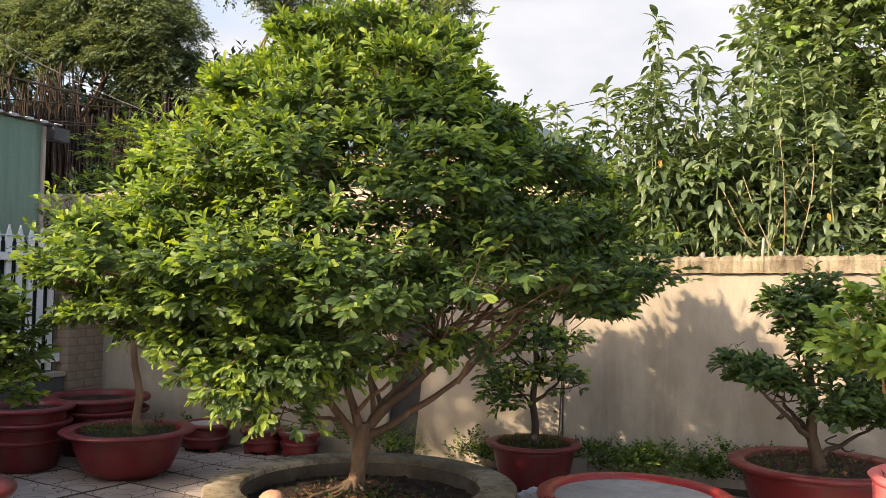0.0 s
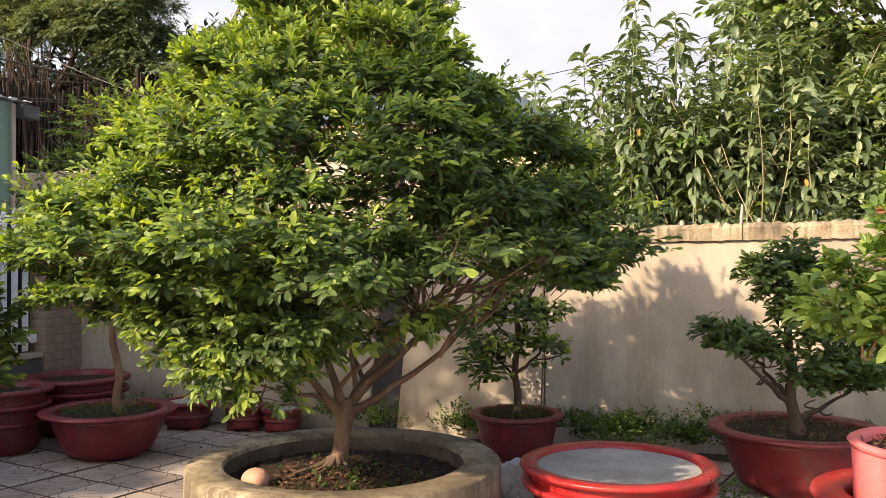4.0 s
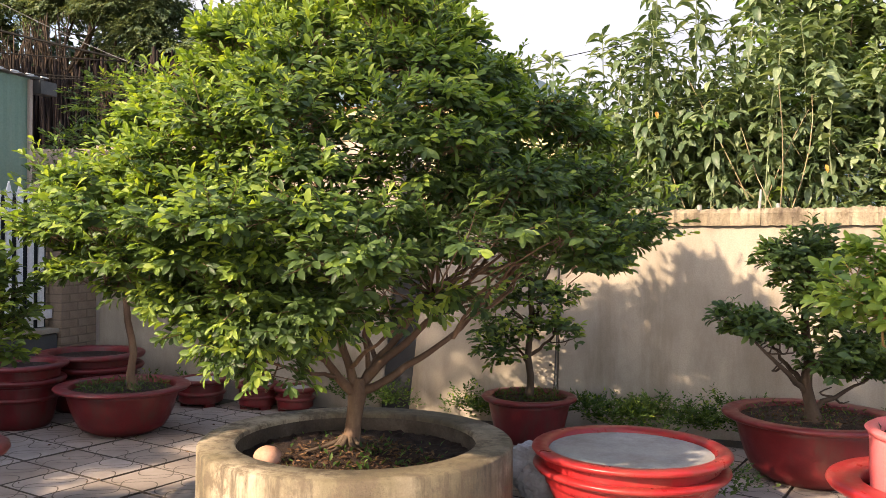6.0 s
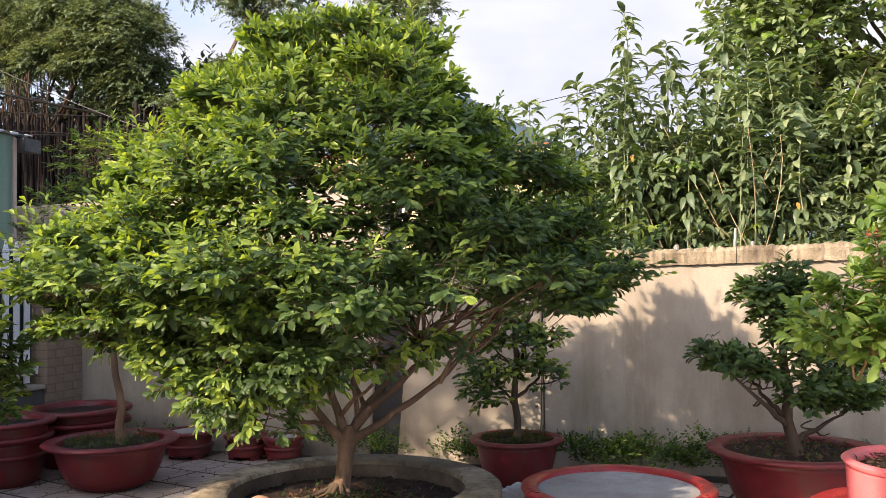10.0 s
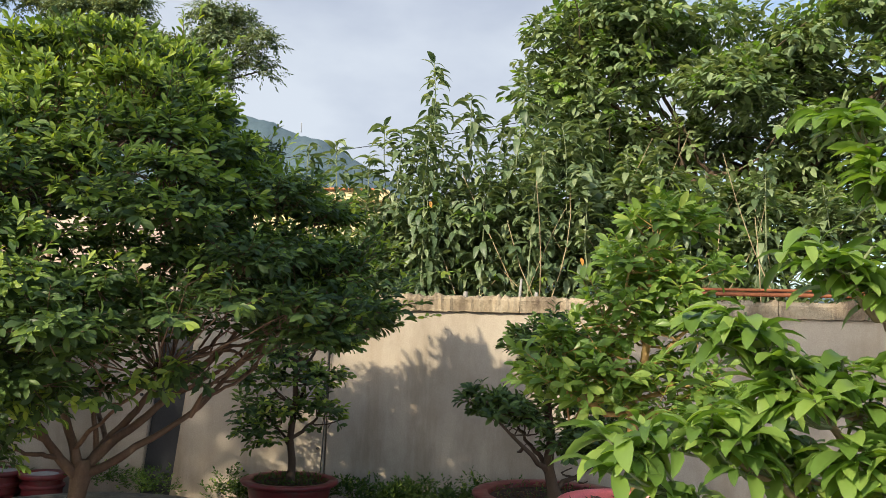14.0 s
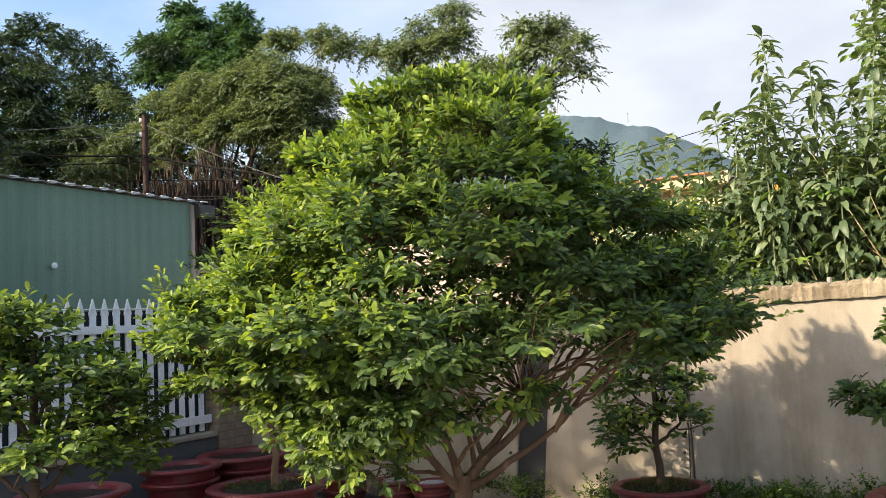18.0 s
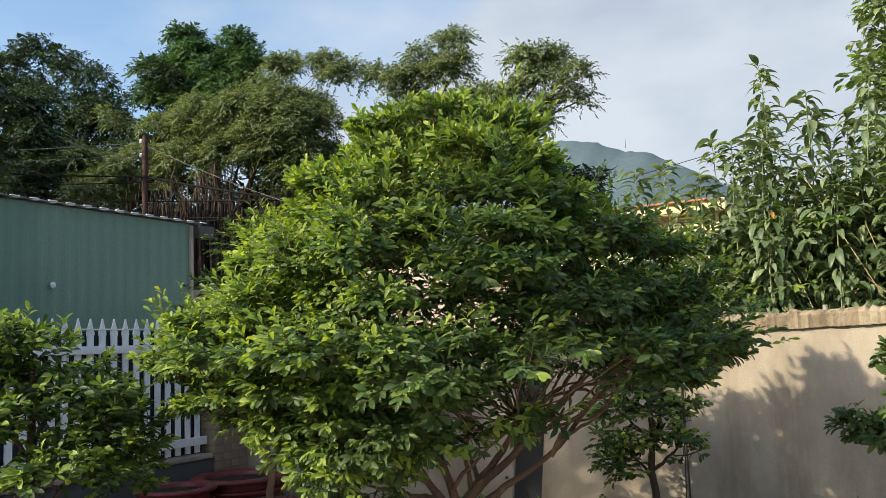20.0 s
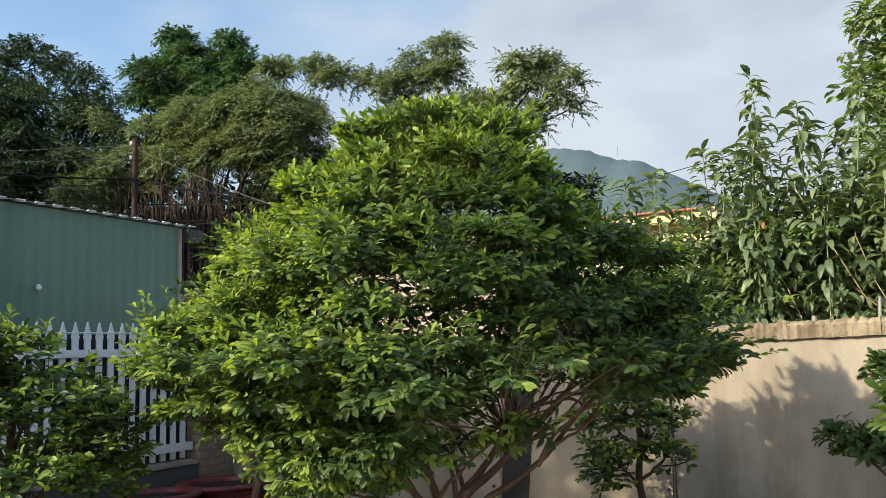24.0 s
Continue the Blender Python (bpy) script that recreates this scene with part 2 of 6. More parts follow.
RING = ring_material()
DARK_CEMENT = surface("dark_brown_cement", [(0.3, (0.050, 0.036, 0.026)), (0.55, (0.105, 0.080, 0.058)), (0.8, (0.19, 0.155, 0.115))], 5, 0.92, 80, 0.6, 0.008)
POT_RED = surface("red_painted_pot", [(0.3, (0.115, 0.010, 0.013)), (0.55, (0.170, 0.015, 0.018)), (0.8, (0.225, 0.026, 0.027))], 4, 0.42, 120, 0.15, 0.002, 0.5, dirt=(0.11, 0.038, 0.032), dirt_scale=7, rough_spread=0.12)
POT_BRIGHT = surface("bright_red_painted_pot", [(0.3, (0.29, 0.016, 0.020)), (0.55, (0.37, 0.021, 0.024)), (0.8, (0.43, 0.038, 0.036))], 4, 0.35, 120, 0.12, 0.002, 0.5, dirt=(0.28, 0.045, 0.035), dirt_scale=6, rough_spread=0.1)
PINK = surface("pink_plastic", [(0.3, (0.80, 0.16, 0.17)), (0.7, (0.86, 0.22, 0.22))], 3, 0.4, 90, 0.06, 0.001)
SOIL = surface("dark_soil", [(0.3, (0.024, 0.014, 0.010)), (0.55, (0.055, 0.031, 0.021)), (0.8, (0.115, 0.066, 0.043))], 14, 0.95, 90, 1.0, 0.03)
GREY_FILL = surface("pale_cement_fill", [(0.3, (0.30, 0.29, 0.28)), (0.6, (0.42, 0.41, 0.40)), (0.8, (0.52, 0.51, 0.49))], 3, 0.8, 70, 0.3, 0.004, dirt=(0.24, 0.22, 0.20), dirt_scale=3)
WHITE = surface("white_fence_paint", [(0.3, (0.84, 0.85, 0.87)), (0.7, (0.90, 0.905, 0.91))], 3, 0.5, 60, 0.1, 0.002, dirt=(0.74, 0.74, 0.72), dirt_scale=5)
SHED = surface("green_corrugated_sheet", [(0.3, (0.142, 0.228, 0.165)), (0.7, (0.172, 0.262, 0.195))], 0.9, 0.5, 40, 0.1, 0.002, dirt=(0.12, 0.20, 0.145), dirt_scale=0.9)
ROOF = surface("grey_roof_sheet", [(0.3, (0.28, 0.29, 0.30)), (0.7, (0.46, 0.47, 0.48))], 3, 0.45, 40, 0.1, 0.002, dirt=(0.2, 0.17, 0.15))
DARK_METAL = surface("dark_metal", [(0.3, (0.045, 0.042, 0.04)), (0.7, (0.09, 0.085, 0.08))], 4, 0.6, 50)
POLE = surface("dark_rusty_pole", [(0.3, (0.040, 0.020, 0.015)), (0.7, (0.085, 0.042, 0.030))], 6, 0.8, 80)
# Near-white that puts the sun on the roof's crest ends into colour.
TIP = surface("sunlit_pale_edge", [(0.3, (0.75, 0.75, 0.74)), (0.7, (0.85, 0.85, 0.84))], 8, 0.5, 60)
CABLE = surface("black_cable", [(0.3, (0.012, 0.012, 0.012)), (0.7, (0.025, 0.024, 0.023))], 4, 0.95, 50, spec=0.05)
WIRE = surface("dull_grey_wire", [(0.3, (0.11, 0.11, 0.11)), (0.7, (0.17, 0.17, 0.165))], 4, 0.5, 50)
RUST = surface("rusty_iron", [(0.3, (0.16, 0.055, 0.025)), (0.7, (0.34, 0.12, 0.05))], 6, 0.8, 80)
PINK_WALL = surface("pinkish_plaster", [(0.3, (0.46, 0.36, 0.29)), (0.7, (0.60, 0.50, 0.42))], 1.2, 0.9, 60, dirt=(0.34, 0.26, 0.21), dirt_scale=1.0)
CREAM = surface("cream_plaster", [(0.3, (0.70, 0.55, 0.30)), (0.7, (0.80, 0.66, 0.40))], 0.5, 0.9, 20)
TERRACOTTA = surface("terracotta_roof", [(0.3, (0.42, 0.16, 0.07)), (0.7, (0.58, 0.26, 0.12))], 2, 0.8, 20)
MORTAR = surface("tan_mortar", [(0.3, (0.19, 0.145, 0.105)), (0.7, (0.28, 0.215, 0.16))], 5, 0.9, 70)
BRICK = surface("pinkish_brick", [(0.3, (0.26, 0.19, 0.14)), (0.7, (0.37, 0.28, 0.205))], 5, 0.9, 70, 0.5, 0.006)
HUSK = surface("pinkish_coconut_husk", [(0.3, (0.50, 0.25, 0.16)), (0.7, (0.62, 0.36, 0.26))], 10, 0.8, 60)
BAG = surface("pale_plastic_bag", [(0.3, (0.42, 0.42, 0.44)), (0.7, (0.62, 0.62, 0.64))], 9, 0.4, 40)
GLASS = surface("dark_window_glass", [(0.3, (0.03, 0.035, 0.04)), (0.7, (0.05, 0.055, 0.06))], 2, 0.15, 10)
GROUND = surface("bare_earth", [(0.3, (0.075, 0.058, 0.040)), (0.6, (0.13, 0.105, 0.07)), (0.8, (0.09, 0.10, 0.04))], 0.6, 0.95, 30, 0.8, 0.02)
HILL = surface("hazed_wooded_hill", [(0.3, (0.066, 0.105, 0.130)), (0.6, (0.085, 0.128, 0.155)), (0.8, (0.105, 0.150, 0.178))], 0.012, 0.95, 0.15, 0.3, 4)
JOINT = surface("paving_joint", [(0.3, (0.055, 0.047, 0.038)), (0.7, (0.095, 0.08, 0.065))], 6, 0.95, 60)


def paving_material():
    """Pale cement paver with an S-shaped groove pressed into it."""
    m, t, p = material("wavy_cement_paver", 0.88, 0.35)
    co = t.nodes.new("ShaderNodeTexCoord").outputs["Object"]
    info = t.nodes.new("ShaderNodeObjectInfo")
    col = ramp(t, info.outputs["Random"], [(0.0, (0.32, 0.268, 0.240)), (0.5, (0.39, 0.332, 0.302)), (1.0, (0.46, 0.400, 0.368))])
    world_co = t.nodes.new("ShaderNodeNewGeometry").outputs["Position"]
    col = blend(t, "MULTIPLY", 0.75, col, ramp(t, noisy(t, 2.2, 6, 0.65, world_co), [(0.3, (0.55, 0.52, 0.48)), (0.65, (1.12, 1.1, 1.06))]))
    sep = t.nodes.new("ShaderNodeSeparateXYZ")
    t.links.new(co, sep.inputs[0])

    def calc(op, a, b=None):
        n = t.nodes.new("ShaderNodeMath")
        n.operation = op
        for i, v in enumerate((a, b)):
            if isinstance(v, (int, float)):
                n.inputs[i].default_value = v
            elif v is not None:
                t.links.new(v, n.inputs[i])
        return n.outputs[0]

    groove = None
    step = 2 * math.pi / .4
    for one, two in ((0, 1), (1, 0)):
        for shift in ((-.1, .1) if one == 0 else (0.0,)):
            wave = calc("MULTIPLY", calc("SINE", calc("MULTIPLY", sep.outputs[one], step)), .072)
            off = calc("ABSOLUTE", calc("SUBTRACT", calc("SUBTRACT", sep.outputs[two], shift), wave))
            g = calc("LESS_THAN", off, .0048)
            groove = g if groove is None else calc("MAXIMUM", groove, g)
    # Dark band along the tile edges makes the joints look wider.
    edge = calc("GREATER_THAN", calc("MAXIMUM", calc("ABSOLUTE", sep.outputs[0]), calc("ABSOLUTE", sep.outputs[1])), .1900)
    col = blend(t, "MIX", groove, col, (0.125, 0.100, 0.082))
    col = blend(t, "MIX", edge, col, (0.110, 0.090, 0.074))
    grain = noisy(t, 120, 4, 0.7, world_co)
    t.links.new(col, p.inputs["Base Color"])
    bump(t, p, blend(t, "MIX", groove, grain, (0.0, 0.0, 0.0)), 0.5, 0.004)
    return m


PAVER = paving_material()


# ---- mesh helpers ----
def mesh_of(name, verts, faces, mats, slots=None, smooth=True):
    """A mesh from arrays of corners and of triangles or quads."""
    verts, faces = np.asarray(verts, np.float32), np.asarray(faces, np.int32)
    me = bpy.data.meshes.new(name)
    k = faces.shape[1]
    me.vertices.add(len(verts))
    me.vertices.foreach_set("co", verts.ravel())
    me.loops.add(faces.size)
    me.loops.foreach_set("vertex_index", faces.ravel())
    me.polygons.add(len(faces))
    me.polygons.foreach_set("loop_start", np.arange(0, faces.size, k, dtype=np.int32))
    me.polygons.foreach_set("use_smooth", np.full(len(faces), smooth))
    for m in mats if isinstance(mats, (list, tuple)) else [mats]:
        me.materials.append(m)
    if slots is not None:
        me.polygons.foreach_set("material_index", np.asarray(slots, np.int32))
    me.update(calc_edges=True)
    me.validate()
    return me


def under(ob, parent):
    ob.parent = parent
    return ob


def thing(name, label, category, group="", kind="", at=(0, 0, 0), turn=0.0):
    ob = new(name)
    ob.matrix_basis = pose(*at, 0, 0, turn)
    return tagged(ob, label, category, group, kind)


def put(name, me, parent=None, label="", at=None):
    ob = new(name, me)
    if parent:
        ob.parent = parent
    if at is not None:
        ob.matrix_basis = at if isinstance(at, Matrix) else pose(*at)
    return tagged(ob, label)


def part(name, bm, mat, parent, label="", smooth=False):
    """Links a bmesh as one mesh object under a thing or a part."""
    me = bpy.data.meshes.new(name)
    bm.to_mesh(me)
    bm.free()
    me.materials.append(mat)
    if smooth:
        me.polygons.foreach_set("use_smooth", np.full(len(me.polygons), True))
    return put(name, me, parent, label)


def box(x0, x1, y0, y1, z0, z1, edge=0.0):
    bm = bmesh.new()
    bmesh.ops.create_cube(bm, size=1, matrix=Matrix.LocRotScale(((x0 + x1) / 2, (y0 + y1) / 2, (z0 + z1) / 2), None, (x1 - x0, y1 - y0, z1 - z0)))
    if edge:
        bmesh.ops.bevel(bm, geom=bm.edges[:], offset=edge, segments=2, affect="EDGES")
    return bm


def lathe(name, profile, mat, segs=56, wobble=0.0, seed=0, smooth=True):
    """A turned form from (radius, height) pairs, closed where the radius is nought."""
    rng = np.random.default_rng(seed)
    a = np.linspace(0, 2 * np.pi, segs, endpoint=False)
    wob = 1 + wobble * (np.sin(2 * a + rng.uniform(0, 6)) + 0.6 * np.sin(3 * a + rng.uniform(0, 6)) + 0.35 * np.sin(7 * a + rng.uniform(0, 6)))
    verts = np.concatenate([np.stack([max(r, 1e-4) * wob * np.cos(a), max(r, 1e-4) * wob * np.sin(a), np.full(segs, z)], 1) for r, z in profile])
    i = np.arange(segs)
    j = (i + 1) % segs
    faces = np.concatenate([np.stack([k * segs + i, k * segs + j, (k + 1) * segs + j, (k + 1) * segs + i], 1) for k in range(len(profile) - 1)])
    return mesh_of(name, verts, faces, mat, smooth=smooth)


def tubes(paths, sides=7):
    """Corners and quads of round limbs; each is (points, radii)."""
    vs, fs, base = [], [], 0
    a = np.linspace(0, 2 * np.pi, sides, endpoint=False)
    for pts, rad in paths:
        pts, rad = np.asarray(pts, float), np.asarray(rad, float)
        tan = np.gradient(pts, axis=0)
        tan /= np.linalg.norm(tan, axis=1, keepdims=True) + 1e-9
        ref = np.where(np.abs(tan[:, 2:3]) < 0.9, np.array([[0, 0, 1.0]]), np.array([[1.0, 0, 0]]))
        ref = np.repeat(ref[:1], len(pts), 0) if len(pts) < 4 else ref
        s = np.cross(tan, ref)
        s /= np.linalg.norm(s, axis=1, keepdims=True) + 1e-9
        b = np.cross(tan, s)
        vs.append((pts[:, None] + rad[:, None, None] * (np.cos(a)[None, :, None] * s[:, None] + np.sin(a)[None, :, None] * b[:, None])).reshape(-1, 3))
        i = np.arange(sides)
        j = (i + 1) % sides
        fs += [np.stack([base + k * sides + i, base + k * sides + j, base + (k + 1) * sides + j, base + (k + 1) * sides + i], 1) for k in range(len(pts) - 1)]
        base += len(pts) * sides
    return np.concatenate(vs), np.concatenate(fs)


def curve(a, b, bend, n=9, rng=None, rough=0.0):
    """Points from a to b that bow by the vector bend, with small kinks."""
    a, b, bend = (np.asarray(v, float) for v in (a, b, bend))
    s = np.linspace(0, 1, n)[:, None]
    pts = a + (b - a) * s + bend * 4 * s * (1 - s)
    if rng is not None and rough:
        k = rng.normal(0, rough, (n, 3))
        k[0] = k[-1] = 0
        pts = pts + k
    return pts


FULL = (np.array([(0, 0, 0), (0.34, 0, 0.02), (0.70, 0, 0.0), (1, 0, -0.10), (0.30, 0.44, 0.07), (0.68, 0.36, 0.03), (0.30, -0.44, 0.07), (0.68, -0.36, 0.03)]),
        np.array([(0, 1, 4), (1, 2, 5), (1, 5, 4), (2, 3, 5), (0, 6, 1), (1, 7, 2), (1, 6, 7), (2, 7, 3)]))
BROAD = (np.array([(0, 0, 0), (.14, 0, .03), (.38, 0, .02), (.63, 0, -.06), (.86, 0, -.19), (1, 0, -.30), (.14, .30, .07), (.38, .49, .07), (.63, .44, -.01), (.86, .24, -.16), (.14, -.30, .07), (.38, -.49, .07), (.63, -.44, -.01), (.86, -.24, -.16)]),
         np.array([(0, 1, 6), (1, 7, 6), (1, 2, 7), (2, 8, 7), (2, 3, 8), (3, 9, 8), (3, 4, 9), (4, 5, 9), (0, 10, 1), (1, 10, 11), (1, 11, 2), (2, 11, 12), (2, 12, 3), (3, 12, 13), (3, 13, 4), (4, 13, 5)]))
BLUNT = (np.array([(0, 0, 0), (.28, 0, .03), (.58, 0, .03), (.85, 0, -.02), (1, 0, -.07), (.28, .27, .08), (.58, .44, .10), (.85, .31, .03), (.28, -.27, .08), (.58, -.44, .10), (.85, -.31, .03)]),
         np.array([(0, 1, 5), (1, 2, 6), (1, 6, 5), (2, 3, 7), (2, 7, 6), (3, 4, 7), (0, 8, 1), (1, 9, 2), (1, 8, 9), (2, 10, 3), (2, 9, 10), (3, 10, 4)]))
OVAL = (np.array([(0, 0, 0), (.16, 0, .03), (.42, 0, .03), (.68, 0, -.03), (.89, 0, -.12), (1, 0, -.19), (.16, .22, .06), (.42, .44, .08), (.68, .48, .02), (.89, .30, -.09), (.16, -.22, .06), (.42, -.44, .08), (.68, -.48, .02), (.89, -.30, -.09)]), BROAD[1])
SIMPLE = (np.array([(0, 0, 0), (0.45, 0.5, 0.08), (1, 0, -0.08), (0.45, -0.5, 0.08)]), np.array([(0, 2, 1), (0, 3, 2)]))


def unit(v):
    return v / (np.linalg.norm(v, axis=-1, keepdims=True) + 1e-9)


def leaf_arrays(p, way, up, length, width, shape):
    tv, tf = shape
    way = unit(way)
    up = unit(up - (up * way).sum(-1, keepdims=True) * way)
    side = np.cross(up, way)
    v = p[:, None] + way[:, None] * (tv[:, 0] * length[:, None])[..., None] + side[:, None] * (tv[:, 1] * width[:, None])[..., None] + up[:, None] * (tv[:, 2] * length[:, None])[..., None]
    f = tf[None] + (np.arange(len(p)) * len(tv))[:, None, None]
    return v.reshape(-1, 3), f.reshape(-1, 3)


def clumpy(rng, lumps, k=6, size=0.42, flat=0.75):
    """Breaks each rounded clump into smaller ones spread over its surface."""
    out = []
    for x, y, z, rx, ry, rz in lumps:
        for _ in range(k):
            d = unit(rng.normal(size=3))
            d[2] = abs(d[2]) if rng.uniform() < 0.75 else d[2]
            q = size * rng.uniform(0.75, 1.3)
            out.append((x + d[0] * rx * 0.72, y + d[1] * ry * 0.72, z + d[2] * rz * 0.72, rx * q, ry * q, rz * q * flat))
    return out


def foliage(rng, lumps, count, sprig=(0.14, 0.24), per=10, leaf=(0.06, 0.085), aspect=0.40, up=0.35, shell=0.72, low=-0.45, sag=0.25, shape=FULL, young=0.25, droop=0.25, spread=1.0):
    """Leaves set in pairs along sprigs that grow out of rounded clumps (x, y, z, rx, ry, rz). Gives corners, faces, slots and sprig paths."""
    lumps = np.array(lumps, float)
    c, r = lumps[:, :3], lumps[:, 3:]
    w = (r[:, 0] * r[:, 1] + r[:, 0] * r[:, 2] + r[:, 1] * r[:, 2])
    pick = rng.choice(len(lumps), count, p=w / w.sum())
    d = unit(rng.normal(size=(count, 3)))
    d[:, 2] = np.where(d[:, 2] < low, -d[:, 2], d[:, 2])
    at = c[pick] + d * r[pick] * (shell + (1 - shell) * np.sqrt(rng.uniform(0, 1, (count, 1)))) * rng.uniform(0.86, 1.1, (count, 1))
    n = unit(d / r[pick])
    g = unit(n * np.array([0.8, 0.8, 0.45]) + np.array([0, 0, up]) + rng.normal(0, 1, (count, 3)) * np.array([0.45, 0.45, 0.22]))
    ln = rng.uniform(*sprig, count)
    s = (np.arange(per) + 0.6) / per
    base = at[:, None] + g[:, None] * (ln[:, None] * s)[..., None]
    base[..., 2] -= (s**2 * sag) * ln[:, None]
    b = unit(np.cross(g, np.array([0, 0, 1.0])) + rng.normal(0, 0.15, (count, 3)))
    sign = np.where(np.arange(per) % 2, 1.0, -1.0)
    way = g[:, None] * (0.45 + 0.6 * s)[None, :, None] + b[:, None] * (sign * (1.1 - 0.75 * s))[None, :, None] * spread + rng.normal(0, 0.22, (count, per, 3))
    way[..., 2] -= droop * rng.uniform(0.3, 1.4, (count, per))
    nor = np.array([0, 0, 1.0]) + n[:, None] * 0.45 + rng.normal(0, 0.30, (count, per, 3))
    ll = rng.uniform(*leaf, (count, per)) * (1.0 - 0.25 * np.abs(s - 0.45))[None]
    keep = rng.uniform(size=(count, per)) > 0.06
    v, f = leaf_arrays(base[keep], way[keep], nor[keep], ll[keep], ll[keep] * aspect * rng.uniform(0.85, 1.15, ll[keep].shape), shape)
    fresh_bright = (rng.uniform(size=count) < young)[:, None] & (s > 0.55)[None]
    slots = np.repeat(fresh_bright[keep].astype(int), len(shape[1]))
    twig = [(np.array([q - h * k * 0.5, q + h * k * 0.5, q + h * k * 0.97 - np.array([0, 0, 0.6 * sag * k])]), (0.0025, 0.0018, 0.001)) for q, h, k in zip(at[::6], g[::6], ln[::6])]
    return v, f, slots, twig


def rosettes(rng, lumps, count, shoot=(.09, .17), per=8, leaf=(.055, .09), aspect=.46, up=.15, top=None, shape=BLUNT, young=.3, flat=.32, droop=.16, low=-.35, inner=.3, level=1.0):
    """Leaves spiralling round short shoots that grow out of clumps (x, y, z, rx, ry, rz) and open into a fan at the tip."""
    lumps = np.array(lumps, float)
    c, r = lumps[:, :3], lumps[:, 3:6]
    fresh_of = lumps[:, 6] if lumps.shape[1] > 6 else np.full(len(lumps), young)
    out_of = lumps[:, 7:10] if lumps.shape[1] > 9 else np.zeros((len(lumps), 3))
    w = r[:, 0] * r[:, 1] + r[:, 0] * r[:, 2] + r[:, 1] * r[:, 2]
    pick = rng.choice(len(lumps), count, p=w / w.sum())
    d = unit(rng.normal(size=(count, 3)) + out_of[pick] * 1.1)
    d[:, 2] = np.where(d[:, 2] < low, -d[:, 2], d[:, 2])
    at = c[pick] + d * r[pick] * (inner + (1 - inner) * np.sqrt(rng.uniform(0, 1, (count, 1))))
    lift = np.full(count, up) if top is None else np.interp(at[:, 2], [2.0, 2.9], [up, top])
    g = unit(d * (1, 1, .45) + np.array([0, 0, 1.0]) * lift[:, None] + rng.normal(0, .34, (count, 3)) * (1, 1, .6))
    ln = rng.uniform(*shoot, count)
    side = unit(np.cross(g, rng.normal(size=(count, 3))))
    other = np.cross(g, side)
    s = (np.arange(per) + .3) / (per - .7)
    turn = rng.uniform(0, 6.28, count)[:, None] + np.arange(per)[None] * 2.4 + rng.normal(0, .25, (count, per))
    hug = np.clip((lift - .2) / .8, 0, 1)[:, None]
    wide = np.radians(78 - 36 * s)[None] * (1 - .42 * hug) + rng.normal(0, .16, (count, per))
    ring = np.cos(turn)[..., None] * side[:, None] + np.sin(turn)[..., None] * other[:, None]
    ring[..., 2] *= flat
    way = g[:, None] * np.cos(wide)[..., None] + ring * np.sin(wide)[..., None]
    way[..., 2] -= droop * rng.uniform(0, 2, (count, per))
    nor = g[:, None] * np.sin(wide)[..., None] - ring * np.cos(wide)[..., None] + np.array([0, 0, level]) * (1 - .85 * hug)[..., None] + rng.normal(0, .30, (count, per, 3))
    base = at[:, None] + g[:, None] * (ln[:, None] * s ** .7)[..., None]
    ll = rng.uniform(*leaf, (count, per)) * (1.08 - .30 * s)[None]
    keep = rng.uniform(size=(count, per)) > .05
    v, f = leaf_arrays(base[keep], way[keep], nor[keep], ll[keep], ll[keep] * aspect * rng.uniform(.85, 1.15, ll[keep].shape), shape)
    fresh_bright = (rng.uniform(size=count) < fresh_of[pick])[:, None] & (s > .45)[None]
    slots = np.repeat(fresh_bright[keep].astype(int), len(shape[1]))
    twig = [(np.array([q - h * k * .7, q + h * k * .4, q + h * k]), (.003, .0022, .0014)) for q, h, k in zip(at[::3], g[::3], ln[::3])]
    return v, f, slots, twig


# ---- ground and walls ----
def ground_sheet():
    xs = np.concatenate([[-3000, -300, -60], np.linspace(-30, 30, 41), [60, 300, 3000]])
    X, Y = np.meshgrid(xs, xs, indexing="ij")
    n = len(xs)
    Z = np.where((Y > 8) | (X < -8), 0.03 * np.sin(X * 1.3) * np.cos(Y * 0.9), 0.0) - 0.03
    k = np.arange(n * n).reshape(n, n)
    faces = np.stack([k[:-1, :-1], k[1:, :-1], k[1:, 1:], k[:-1, 1:]], -1).reshape(-1, 4)
    tagged(put("ground", mesh_of("ground", np.stack([X, Y, Z], -1).reshape(-1, 3), faces, GROUND)), "bare brown earth reaching away beyond the yard", "ground", kind="structure")


ground_sheet()

WALL_Y = 7.0
wall = thing("wall_back", "stained cement-rendered yard wall of several panels with a weathered cap", "wall", kind="structure")


def wall_panel(x0, x1, y, z1, lean0=0.0, lean1=0.0, thick=0.16):
    """A rendered panel with eased edges; its ends may lean."""
    bm = box(x0, x1, y, y + thick, -0.05, z1, 0.008)
    for vert in bm.verts:
        vert.co.z += rise(vert.co.x) if vert.co.z > .5 else 0.0
        vert.co.x += (lean0 if vert.co.x < (x0 + x1) / 2 else lean1) * vert.co.z
    return part("panel", bm, WALL, wall)


def rise(x):
    """The wall's top climbs slightly along its length."""
    return .0145 * (x + .1) - .004


